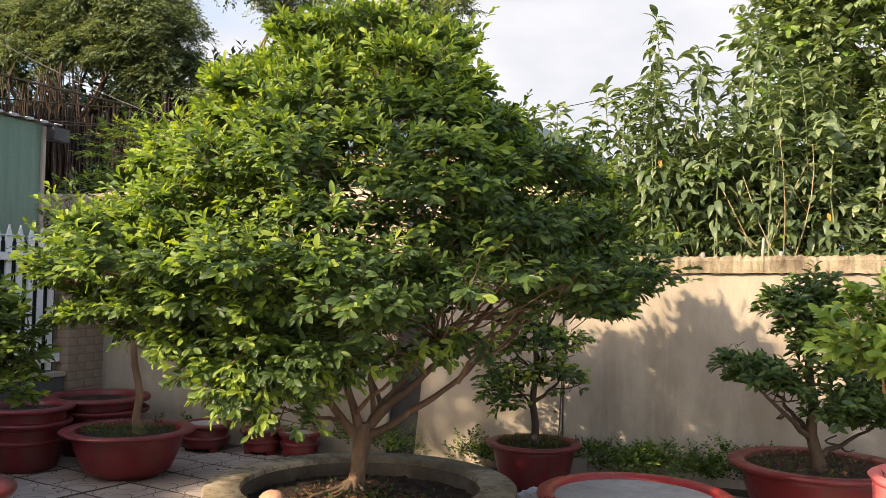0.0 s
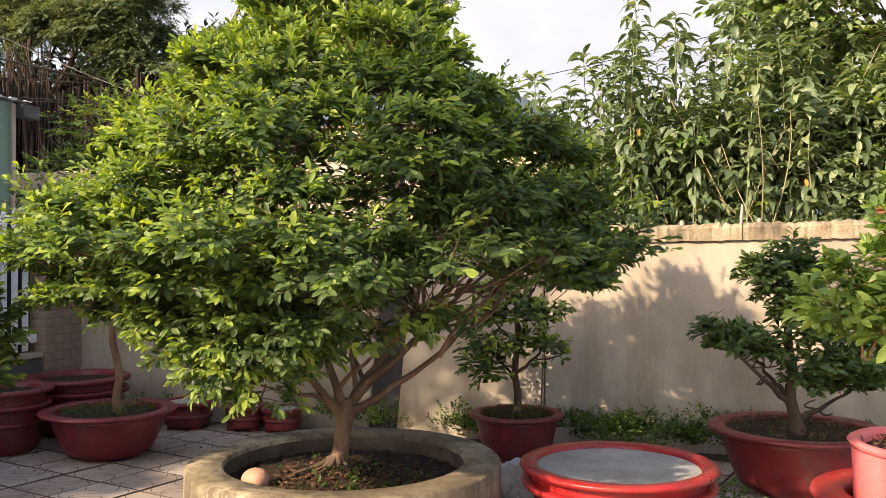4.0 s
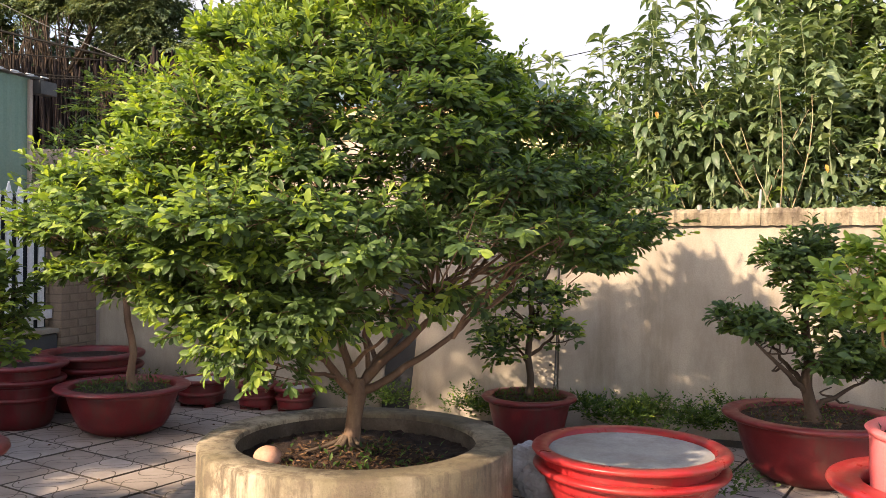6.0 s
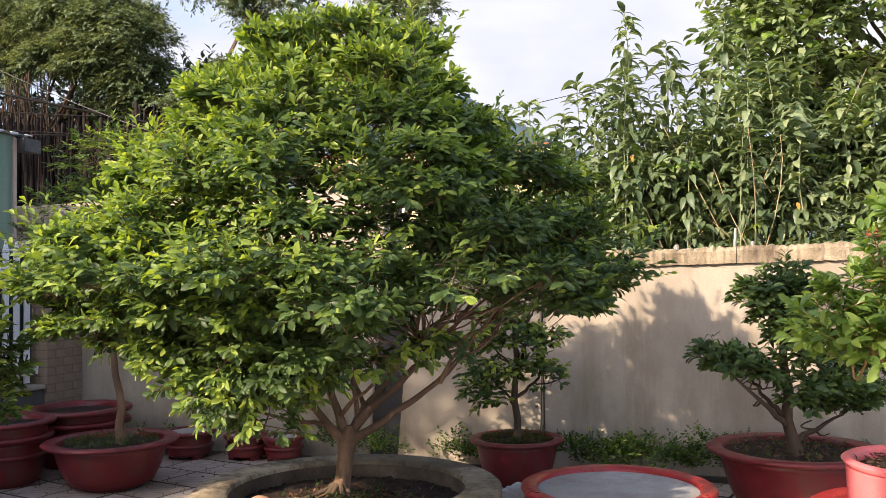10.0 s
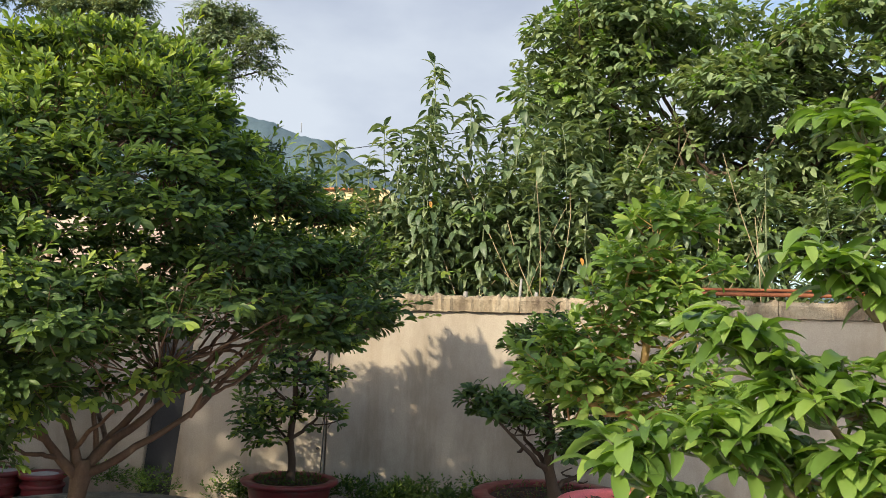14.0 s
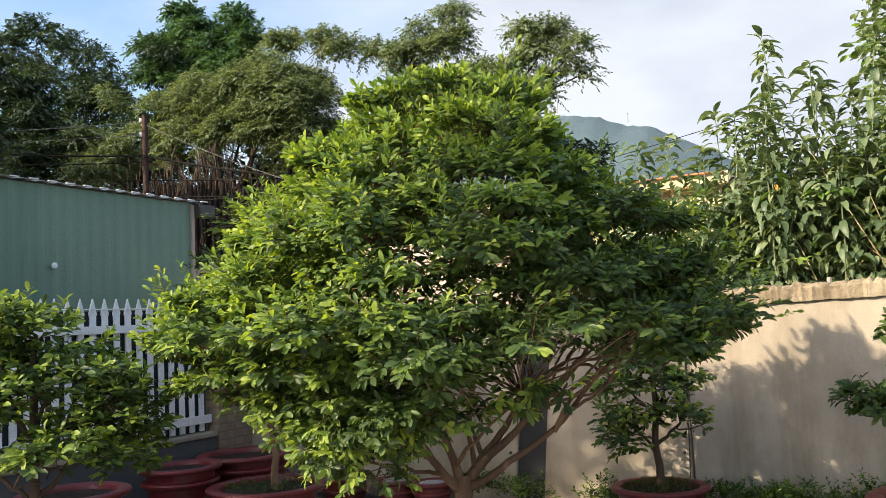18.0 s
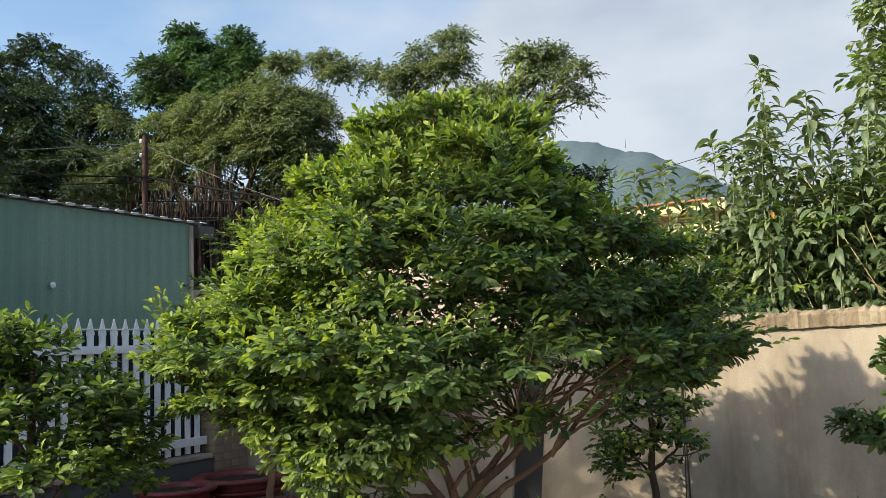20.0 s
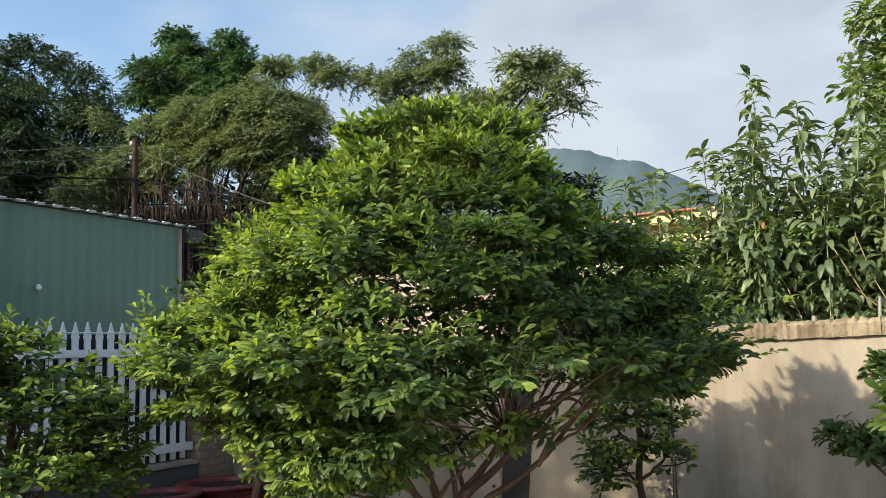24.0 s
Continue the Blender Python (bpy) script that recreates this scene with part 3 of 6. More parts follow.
wall_panel(-5.80, -2.81, WALL_Y, 1.655, 0.0, 0.09)
part("post", box(-2.86, -2.30, WALL_Y + 0.035, WALL_Y + 0.16, -0.05, 1.61), WALL_POST, wall, "smooth recessed grey cement post, shade put into its colour")
wall_panel(-2.54, -1.248, WALL_Y - 0.012, 1.655, 0.10)
wall_panel(-1.236, 2.30, WALL_Y, 1.655)
wall_panel(2.315, 6.5, WALL_Y, 1.655)
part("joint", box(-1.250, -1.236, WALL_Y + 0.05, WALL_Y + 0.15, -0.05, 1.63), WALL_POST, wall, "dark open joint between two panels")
for bx, bz in ((-1.30, 0.50), (-1.30, 1.05), (-2.83, 0.86), (-2.83, 0.45)):
    bm = bmesh.new()
    bmesh.ops.create_cone(bm, cap_ends=True, segments=12, radius1=0.013, radius2=0.011, depth=0.02, matrix=Matrix.Translation((bx, WALL_Y - 0.016, bz)) @ Matrix.Rotation(radians(90), 4, "X"))
    part("bolt", bm, DARK_METAL, wall, "dark bolt head")
# thin dark cable down the joint
v, f = tubes([(curve((-1.24, WALL_Y - 0.03, 1.64), (-1.27, WALL_Y - 0.03, 0.2), (0.01, 0, 0), 12), np.full(12, 0.005))], 6)
put("conduit", mesh_of("conduit", v, f, DARK_METAL), wall, "thin black conduit down a wall joint")


def wall_cap(x0, x1, seed):
    """A cap with a crumbling upper edge."""
    rng = np.random.default_rng(seed)
    n = max(6, int((x1 - x0) / 0.024))
    xs = np.linspace(x0, x1, n)
    crumb = np.convolve(rng.normal(0, 0.0075, n + 4), np.ones(5) / 2.4, "valid") + 0.010 * rng.normal(size=n)
    prof = []
    for k, x in enumerate(xs):
        low, high = 1.657 + rise(x), 1.785 + rise(x)
        e = 0.004 * rng.normal()
        prof.append([(x, WALL_Y - 0.030 + e, low + 0.002 * rng.normal()), (x, WALL_Y - 0.034 + e, high - 0.03), (x, WALL_Y - 0.018 + e, high + crumb[k]), (x, WALL_Y + 0.10, high + 0.01 + crumb[k] * 0.6), (x, WALL_Y + 0.19, high - 0.01), (x, WALL_Y + 0.19, low)])
    v = np.array(prof).reshape(-1, 3)
    i = np.arange(6)
    j = (i + 1) % 6
    faces = np.concatenate([np.stack([k * 6 + i, k * 6 + j, (k + 1) * 6 + j, (k + 1) * 6 + i], 1) for k in range(n - 1)])
    put("cap", mesh_of("cap", v, faces, WALL_CAP, smooth=False), wall, "crumbling stained cement cap")


for k, (a, b) in enumerate(((-5.8, -3.9), (-3.895, -2.0), (-1.995, 0.3), (0.305, 2.3), (2.305, 4.4), (4.405, 6.5))):
    wall_cap(a, b, 30 + k)

# brick pillar at the corner
pillar = thing("pillar_corner", "pinkish brick corner pillar beside the white fence", "pillar", kind="structure")
part("core", box(-6.10, -5.825, 6.522, 6.99, -0.05, 1.93), MORTAR, pillar)
part("capstone", box(-6.14, -5.79, 6.49, 7.02, 1.93, 2.0, 0.008), PINK_WALL, pillar, "flat plastered capstone")
brick_meshes = {}


def pillar_brick(x0, x1, y0, y1, z0, z1):
    key = (round(x1 - x0, 3), round(y1 - y0, 3), round(z1 - z0, 3))
    if key not in brick_meshes:
        bm = box(-key[0] / 2, key[0] / 2, -key[1] / 2, key[1] / 2, -key[2] / 2, key[2] / 2, 0.004)
        me = bpy.data.meshes.new("brick")
        bm.to_mesh(me)
        bm.free()
        me.materials.append(BRICK)
        brick_meshes[key] = me
    put("brick", brick_meshes[key], pillar, at=((x0 + x1) / 2, (y0 + y1) / 2, (z0 + z1) / 2))


for row in range(24):
    z = row * 0.08
    h = 0.068
    if row % 2:
        pillar_brick(-6.105, -5.82, 6.515, 6.62, z, z + h)
        pillar_brick(-5.93, -5.82, 6.632, 6.85, z, z + h)
        pillar_brick(-5.93, -5.82, 6.862, 6.985, z, z + h)
    else:
        pillar_brick(-6.105, -5.97, 6.515, 6.62, z, z + h)
        pillar_brick(-5.958, -5.82, 6.515, 6.73, z, z + h)
        pillar_brick(-5.93, -5.82, 6.742, 6.985, z, z + h)

# fence along the side of the yard
FENCE_X = -5.95
fence = thing("picket_fence", "white painted picket fence with pointed tops on a low plinth", "fence")
part("plinth", box(FENCE_X - 0.08, FENCE_X + 0.10, -1.0, 6.51, -0.05, 0.60, 0.01), PLINTH, fence, "dark grey cement plinth")
part("plinth_ledge", box(FENCE_X - 0.10, FENCE_X + 0.13, -1.0, 6.50, 0.602, 0.645, 0.008), WALL, fence, "pale cement ledge")


def picket_mesh():
    w, t = 0.031, 0.009
    outline = [(-w, 0.0), (w, 0.0), (w, 1.16), (w * 1.28, 1.185), (w * 0.95, 1.22), (0.0, 1.32), (-w * 0.95, 1.22), (-w * 1.28, 1.185), (-w, 1.16)]
    bm = bmesh.new()
    front = [bm.verts.new((t, y, z)) for y, z in outline]
    back = [bm.verts.new((-t, y, z)) for y, z in outline]
    bm.faces.new(front)
    bm.faces.new(back[::-1])
    for k in range(len(outline)):
        bm.faces.new((front[k], back[k], back[(k + 1) % len(outline)], front[(k + 1) % len(outline)]))
    bmesh.ops.recalc_face_normals(bm, faces=bm.faces[:])
    me = bpy.data.meshes.new("picket")
    bm.to_mesh(me)
    bm.free()
    me.materials.append(WHITE)
    return me


picket = picket_mesh()
for k in range(58):
    put("picket", picket, fence, at=(FENCE_X, 6.40 - 0.1275 * k, 0.66))
for z0, z1 in ((1.665, 1.735), (0.735, 0.815)):
    part("rail", box(FENCE_X + 0.013, FENCE_X + 0.045, -1.0, 6.50, z0, z1, 0.004), WHITE, fence)
part("backing_sheet", box(FENCE_X - 0.045, FENCE_X - 0.030, -1.0, 6.49, 0.648, 1.868), BACKING, fence, "dark slate sheet behind the pickets")
v, f = tubes([(np.array([(FENCE_X + 0.016, -1.0, 1.885), (FENCE_X + 0.016, 2.5, 1.885), (FENCE_X + 0.016, 6.45, 1.885)]), np.full(3, 0.006))], 6)
put("rod", mesh_of("rod", v, f, WHITE), fence, "thin white rod near the picket tops")


# green shed beyond the fence
shed = thing("shed", "green corrugated metal shed with a grey sheet roof", "shed")


def corrugated(x0, y0, y1, z0, z1, pitch, depth):
    n = int((y1 - y0) / pitch * 4)
    ys = np.linspace(y0, y1, n + 1)
    ph = (np.arange(n + 1) % 4)
    off = np.where((ph == 1) | (ph == 2), depth, 0.0)
    lo = np.stack([x0 + off, ys, np.full(n + 1, z0)], 1)
    hi = np.stack([x0 + off, ys, np.full(n + 1, z1)], 1)
    v = np.concatenate([lo, hi])
    i = np.arange(n)
    return v, np.stack([i, i + 1, n + 2 + i, n + 1 + i], 1)


v, f = corrugated(-7.225, -12.0, 7.58, 0.0, 3.215, 0.16, 0.008)
put("wall_sheet", mesh_of("wall_sheet", v, f, SHED, smooth=False), shed)
part("wall_core", box(-7.42, -7.23, -12.0, 7.575, 0.0, 3.20), SHED, shed)
part("end_wall", box(-12.0, -7.42, 7.40, 7.575, 0.0, 3.20), SHED, shed)
part("corner_trim", box(-7.24, -7.195, 7.55, 7.60, 0.0, 3.20, 0.004), PINK_WALL, shed, "pale corner trim")


def roof_sheet():
    """Corrugated sheet whose cut ends show along the eave."""
    ys = np.arange(-12.2, 7.72, 0.035)
    wave = 0.010 * np.sin(2 * np.pi * ys / 0.21)
    top = np.stack([np.full(len(ys), -7.16), ys, 3.235 + wave], 1)
    back = np.stack([np.full(len(ys), -12.0), ys, 3.95 + wave], 1)
    v = np.concatenate([top, back, top - (0, 0, 0.006), back - (0, 0, 0.006)])
    n = len(ys)
    i = np.arange(n - 1)
    f = np.concatenate([np.stack([i, i + 1, n + i + 1, n + i], 1), np.stack([2 * n + i, 3 * n + i, 3 * n + i + 1, 2 * n + i + 1], 1), np.stack([i, 2 * n + i, 2 * n + i + 1, i + 1], 1)])
    return mesh_of("roof", v, f, ROOF)


# Small blocks coloured as the sunlit ends of the roof crests.
bm = box(-.004, .022, -.050, .050, -.006, .006, .002)
tip_mesh = bpy.data.meshes.new("sunlit_crest")
bm.to_mesh(tip_mesh)
bm.free()
tip_mesh.materials.append(TIP)
put("roof", roof_sheet(), shed, "grey corrugated roof sheet with sunlit ends painted pale")
for k in range(94):
    put("sunlit_crest", tip_mesh, shed, at=(-7.152, 7.71 - 0.21 * k, 3.243))
part("gutter_end", box(-7.24, -7.10, 7.605, 7.86, 3.05, 3.20, 0.008), DARK_METAL, shed, "boxed dark gutter end")
bm = bmesh.new()
bmesh.ops.create_uvsphere(bm, u_segments=14, v_segments=9, radius=0.032, matrix=Matrix.Translation((-7.19, 5.66, 2.385)) @ Matrix.Diagonal((0.7, 1, 1.1, 1)))
lamp = part("lamp", bm, WHITE, shed, "small white outdoor lamp", True)

# plastered wall behind the shed
back_wall = thing("wall_neighbour", "pinkish plastered neighbour wall with a projecting upper band", "wall", kind="structure")
part("body", box(-14.0, -3.4, 9.0, 9.2, -0.05, 2.30), PINK_WALL, back_wall)
part("band", box(-14.0, -3.38, 8.95, 9.25, 2.302, 2.60, 0.012), PINK_WALL, back_wall, "projecting plaster band")
part("pier", box(-7.45, -7.05, 8.90, 9.28, -0.05, 2.66, 0.01), PINK_WALL, back_wall, "plastered pier")

# post with cables
pole = thing("utility_pole", "thin rusty iron pole carrying overhead cables", "pole", at=(-11, 10.24, 0))
v, f = tubes([(np.array([(0, 0, -0.05), (0.01, 0, 3), (0, 0, 5.44)]), (0.056, 0.052, 0.048))], 8)
put("shaft", mesh_of("shaft", v, f, POLE), pole)
for z in (5.1, 5.35):
    bm = bmesh.new()
    bmesh.ops.create_cone(bm, cap_ends=True, segments=10, radius1=0.03, radius2=0.02, depth=0.07, matrix=Matrix.Translation((-0.055, -0.04, z)))
    part("insulator", bm, WHITE, pole, "small pale insulator", True)
CABLES = [((-25, 10.2, 7.22), (-11, 10.2, 5.31), .12, .006, True), ((-25, 10.2, 7.0), (-11, 10.2, 5.09), .12, .006, True), ((-10.9, 10.2, 5.24), (-6.0, 10.4, 3.25), .12, .005, True),
          ((-25, 10.15, 7.3), (-10.94, 10.15, 4.70), .18, .015, False), ((-10.94, 10.15, 4.70), (-3.5, 11.0, 3.15), .10, .018, False), ((-25, 10.3, 7.05), (-10.9, 10.3, 4.62), .25, .010, False),
          ((-25, 10.35, 6.65), (-8.0, 10.5, 4.0), .25, .010, False), ((-25, 10.4, 6.35), (-8.0, 10.6, 3.75), .28, .009, False), ((-25, 10.3, 6.1), (-9.0, 10.5, 3.8), .3, .009, False),
          ((-6.0, 13.0, 3.75), (9, 13.2, 6.75), .25, .006, False)]
for a, b, sag, thick, pale in CABLES:
    v, f = tubes([(curve(a, b, (0, 0, -sag), 16), np.full(16, thick))], 5)
    tagged(put("cable", mesh_of("cable", v, f, WIRE if pale else CABLE)), "thin pale overhead wire strung from an iron pole" if pale else "black overhead cable strung past an iron pole", "cable", "overhead cables")

# rusty bars lying along the wall top
for dy, z, r in ((0.03, 1.840, .016), (0.09, 1.852, .014), (0.06, 1.878, .012)):
    v, f = tubes([(curve((1.25, WALL_Y + dy, z + rise(1.25)), (6.4, WALL_Y + dy, z - .02 + rise(6.4)), (0, 0, 0.012), 12), np.full(12, r))], 8)
    tagged(put("iron_bar", mesh_of("iron_bar", v, f, RUST)), "long rusty iron bar lying along the wall cap", "bar", "iron bars")

# short pegs left standing on the cap
for px, pz, pr in ((.30, .15, .012), (.43, .04, .018), (-.15, .035, .022)):
    bm = bmesh.new()
    bmesh.ops.create_cone(bm, cap_ends=True, segments=9, radius1=pr, radius2=pr * .8, depth=pz + .03, matrix=Matrix.Translation((px, WALL_Y + .10, 1.785 + rise(px) + pz / 2 - .01)) @ Matrix.Rotation(radians(4), 4, "Y"))
    bmesh.ops.bevel(bm, geom=[e for e in bm.edges if e.calc_face_angle(0) > 1], offset=.003, segments=1, affect="EDGES")
    tagged(part("cement_peg", bm, GREY_FILL, None), "short pale cement peg standing on the wall cap", "peg", "wall pegs")

# cream house far behind
house = thing("house", "far cream plastered house with an orange roof edge", "house")
part("wall", box(-11.0, -3.7, 22.0, 28.0, -0.05, 4.72), CREAM, house)
part("roof", box(-11.3, -3.5, 21.6, 28.4, 4.72, 5.02, 0.03), CREAM, house, "flat cream parapet")
part("roof_edge", box(-11.3, -3.6, 21.5, 21.58, 4.98, 5.03, 0.01), TERRACOTTA, house, "thin orange tiled roof edge")
for wx in (-8.6, -6.3):
    win = part("window", box(wx, wx + 0.9, 21.96, 22.02, 2.4, 3.7), WHITE, house, "white framed window")
    part("pane", box(wx + 0.07, wx + 0.83, 21.95, 21.958, 2.47, 3.63), GLASS, win)


# wooded hill on the skyline, distance haze put into its colour
def hill():
    xs = np.linspace(-1500, 700, 221)
    ys = np.linspace(1150, 2100, 24)
    ridge = np.interp(xs, [-1500, -1100, -800, -640, -575, -500, -440, -400, -330, -250, -100, 100, 400, 700], [150, 240, 330, 382, 394, 380, 352, 345, 305, 255, 185, 140, 90, 60])
    X, Y = np.meshgrid(xs, ys, indexing="ij")
    prof = np.clip(1 - np.abs(Y - 1500) / 420, 0, 1) ** 0.8
    rng = np.random.default_rng(5)
    Z = ridge[:, None] * prof + (rng.normal(0, 1.2, X.shape) * prof) - 2
    k = np.arange(X.size).reshape(X.shape)
    f = np.stack([k[:-1, :-1], k[1:, :-1], k[1:, 1:], k[:-1, 1:]], -1).reshape(-1, 4)
    ob = tagged(put("hill", mesh_of("hill", np.stack([X, Y, Z], -1).reshape(-1, 3), f, HILL)), "distant wooded hill on the skyline, haze put into its blue-green", "hill", kind="structure")
    for mx, h in ((-578, 34), (-590, 20), (-445, 12)):
        z = float(np.interp(mx, xs, ridge))
        v2, f2 = tubes([(np.array([(mx, 1500, z - 6), (mx, 1500, z + h)]), (1.2, 0.6))], 5)
        put("mast", mesh_of("mast", v2, f2, ROOF), ob, "tiny pale mast")


hill()


# ---- plants ----
def frame_at(x, y, z, a=25.0):
    """Turns clumps given as right, away and up of the viewer into places."""
    ca, sa = math.cos(radians(a)), math.sin(radians(a))
    return lambda u, v, w: (x + u * ca - v * sa, y + u * sa + v * ca, z + w)


def limb_mesh(paths, mat, sides=8):
    v, f = tubes(paths, sides)
    return mesh_of("limb", v, f, mat)


def crown(tree, rng, lumps, count, mats, name="foliage", twig_mat=BARK, twigs=True, label="", habit=foliage, **kw):
    v, f, slots, twig = habit(rng, lumps, count, **kw)
    put(name, mesh_of(name, v, f, mats, slots), tree, label)["kind"] = "stuff"
    if twigs:
        v, f = tubes(twig, 3)
        put("fine_branching", mesh_of("fine_branching", v, f, twig_mat), tree)["kind"] = "stuff"


def branching(rng, start, targets, r0, r1=0.006, bend=0.15, sub=3, rough=0.012, spread=0.3, rise=0.0):
    """One limb to each target, with side branches."""
    out = []
    for q in targets:
        start_, q = np.asarray(start, float), np.asarray(q, float)
        main = curve(start_, q, rng.normal(0, bend, 3) * (1, 1, 0.4) + (0, 0, rise - bend * 0.5), 10, rng, rough)
        rad = np.linspace(r0, r1, 10) ** 1.0
        paths = [(main, rad)]
        for _ in range(sub):
            k = rng.integers(3, 9)
            tip = main[k] + rng.normal(0, spread, 3) * (1, 1, 0.5) + (0, 0, spread * 0.7)
            paths.append((curve(main[k], tip, rng.normal(0, 0.05, 3), 6, rng, rough * 0.6), np.linspace(rad[k] * 0.6, 0.004, 6)))
        out.append(paths)
    return out


def smooth_path(pts, n):
    """A rounded path through a few points."""
    pts = np.asarray(pts, float)
    fine = np.array([np.interp(np.linspace(0, len(pts) - 1, n), np.arange(len(pts)), pts[:, j]) for j in range(3)]).T
    for _ in range(4):
        fine[1:-1] = (fine[:-2] + 2 * fine[1:-1] + fine[2:]) / 4
    return fine


def main_tree():
    tx, ty = -1.86, 4.33
    tree = thing("tree", "broad clipped ornamental tree with tan limbs in a cement planter", "tree", at=(0, 0, 0))
    rng = np.random.default_rng(11)
    at = frame_at(tx, ty, 0.0)
    # half-widths of the dome by height, to one side and to the other
    heights = [.95, 1.05, 1.2, 1.4, 1.58, 1.75, 1.9, 2.1, 2.32, 2.55, 2.74, 2.87, 3.0]
    left = [.50, .86, 1.14, 1.36, 1.37, 1.26, 1.15, .96, .72, .60, .48, .32, .12]
    right = [.10, .40, .93, 1.34, 1.32, 1.20, 1.12, 1.00, .84, .46, .40, .32, .18]
    under_u = [-1.6, -1.3, -1.1, -.8, -.6, -.36, -.2, 0, .2, .45, .7, .9, 1.1, 1.6]
    under_w = [1.38, 1.26, 1.16, 1.10, 1.04, 1.05, 1.14, 1.28, 1.40, 1.46, 1.46, 1.40, 1.36, 1.34]
    clumps = []

    def dome(count, depth, gap, front=True):
        """Clumps spread evenly over the dome, shrunk by depth."""
        made, tries = [], 0
        while len(made) < count and tries < 9000:
            tries += 1
            w = rng.uniform(1.0, 2.88)
            if rng.uniform() > .35 + .65 * np.interp(w, heights, left) / 1.6:
                continue
            if w > 2.5 and rng.uniform() < .5:
                continue
            a = rng.uniform(0, 2 * np.pi)
            c, q = math.cos(a), math.sin(a)
            if (q > .45) == front:
                continue
            lo, hi = np.interp(w, heights, left), np.interp(w, heights, right)
            A, B = (hi if c > 0 else lo), .46 * (lo + hi)
            if A < .15:
                continue
            rad = depth / math.sqrt((c / A) ** 2 + (q / B) ** 2) * rng.uniform(.80, 1.07)
            u, v = rad * c, rad * q
            if w < np.interp(u, under_u, under_w) + (.0 if q < .1 else .12):
                continue
            p = np.array((u, v, w))
            if any(np.linalg.norm((p - m[0]) * (1, 1, 1.75)) < gap for m in made):
                continue
            made.append((p, unit(np.array((u / A, v / B, .9 * (w - 1.55) + .1)))))
        return made

    ca, sa = math.cos(radians(25)), math.sin(radians(25))
    for made, big, sort in ((dome(230, 1.0, .285), 1.0, 0), (dome(30, .9, .38, False), 1.1, 1), (dome(110, .66, .24), 1.2, 2)):
        for p, n in made:
            if sort and p[2] > 2.05 and rng.uniform() < .65:
                continue
            r = rng.uniform(.11, .23) * big
            # Young-leaf share; more toward the top and left paints in the sunlight.
            fresh_bright = .12 + .95 * np.clip((p[2] - 1.3) / 1.3, 0, 1) - .34 * np.clip(p[0], -1, 1) + rng.uniform(-.2, .2)
            clumps.append((sort, (*at(*p), r, r, r * rng.uniform(.22, .36), max(.05, fresh_bright), n[0] * ca - n[1] * sa, n[0] * sa + n[1] * ca, n[2])))
    for u, v, w in ((-.45, -.5, 1.58), (-.12, -.55, 1.62), (-.28, -.3, 1.78), (.1, -.42, 1.82), (.25, -.45, 1.6), (-.7, -.45, 1.62), (.3, -.2, 2.0), (0, -.3, 1.5), (-.3, -.1, 1.55)):
        clumps.append((2, (*at(u, v, w), .19, .19, .10, .1, 0, 0, 0)))
    # low hanging growth on one side, extra bright leaves paint in its sunlight
    for u, v, w, r in ((-.42, -.64, .88, .15), (-.56, -.68, .99, .17), (-.30, -.70, 1.0, .14), (-.72, -.55, 1.10, .16), (-.20, -.78, 1.10, .15), (-.9, -.45, 1.18, .16), (.02, -.8, 1.16, .13), (.48, -.72, 1.24, .12), (-.42, -.85, 1.12, .15), (-1.1, -.25, 1.24, .16), (.24, -.74, 1.20, .11)):
        clumps.append((3, (*at(u, v, w), r * .8, r * .8, r * .42, .75, 0, -.4, .1)))
    # trunk with a flared foot
    fork = np.array([*at(0.0, 0.0, 0.70)])
    foot = np.array([*at(-0.04, 0.0, 0.36)])
    v, f = tubes([(np.array([foot + (0, 0, -.05), foot + (0, 0, .03), foot * .85 + fork * .15, foot * .6 + fork * .4, foot * .25 + fork * .75, fork + (0, 0, .005), fork + (0, 0, .06)]), (.074, .062, .050, .043, .046, .057, .032))], 16)
    put("trunk", mesh_of("trunk", v, f, BARK), tree, "smooth tan trunk with a flared foot")
    for ang, ln in ((200, .26), (236, .15), (262, .20), (300, .14), (330, .2), (20, .14), (120, .16), (170, .19)):
        d = np.array([math.cos(radians(ang)), math.sin(radians(ang)), 0])
        e = np.array([-d[1], d[0], 0]) * rng.normal(0, .03)
        v, f = tubes([(np.array([foot + d * .03 + (0, 0, .085), foot + d * .075 + (0, 0, .050), foot + d * ln * .6 + e + (0, 0, .034), foot + d * ln * .85 + e * 1.5 + (0, 0, .026), foot + d * ln + (0, 0, -.01)]), (.015, .014, .010, .007, .003))], 8)
        put("root", mesh_of("root", v, f, BARK_DARK), tree)
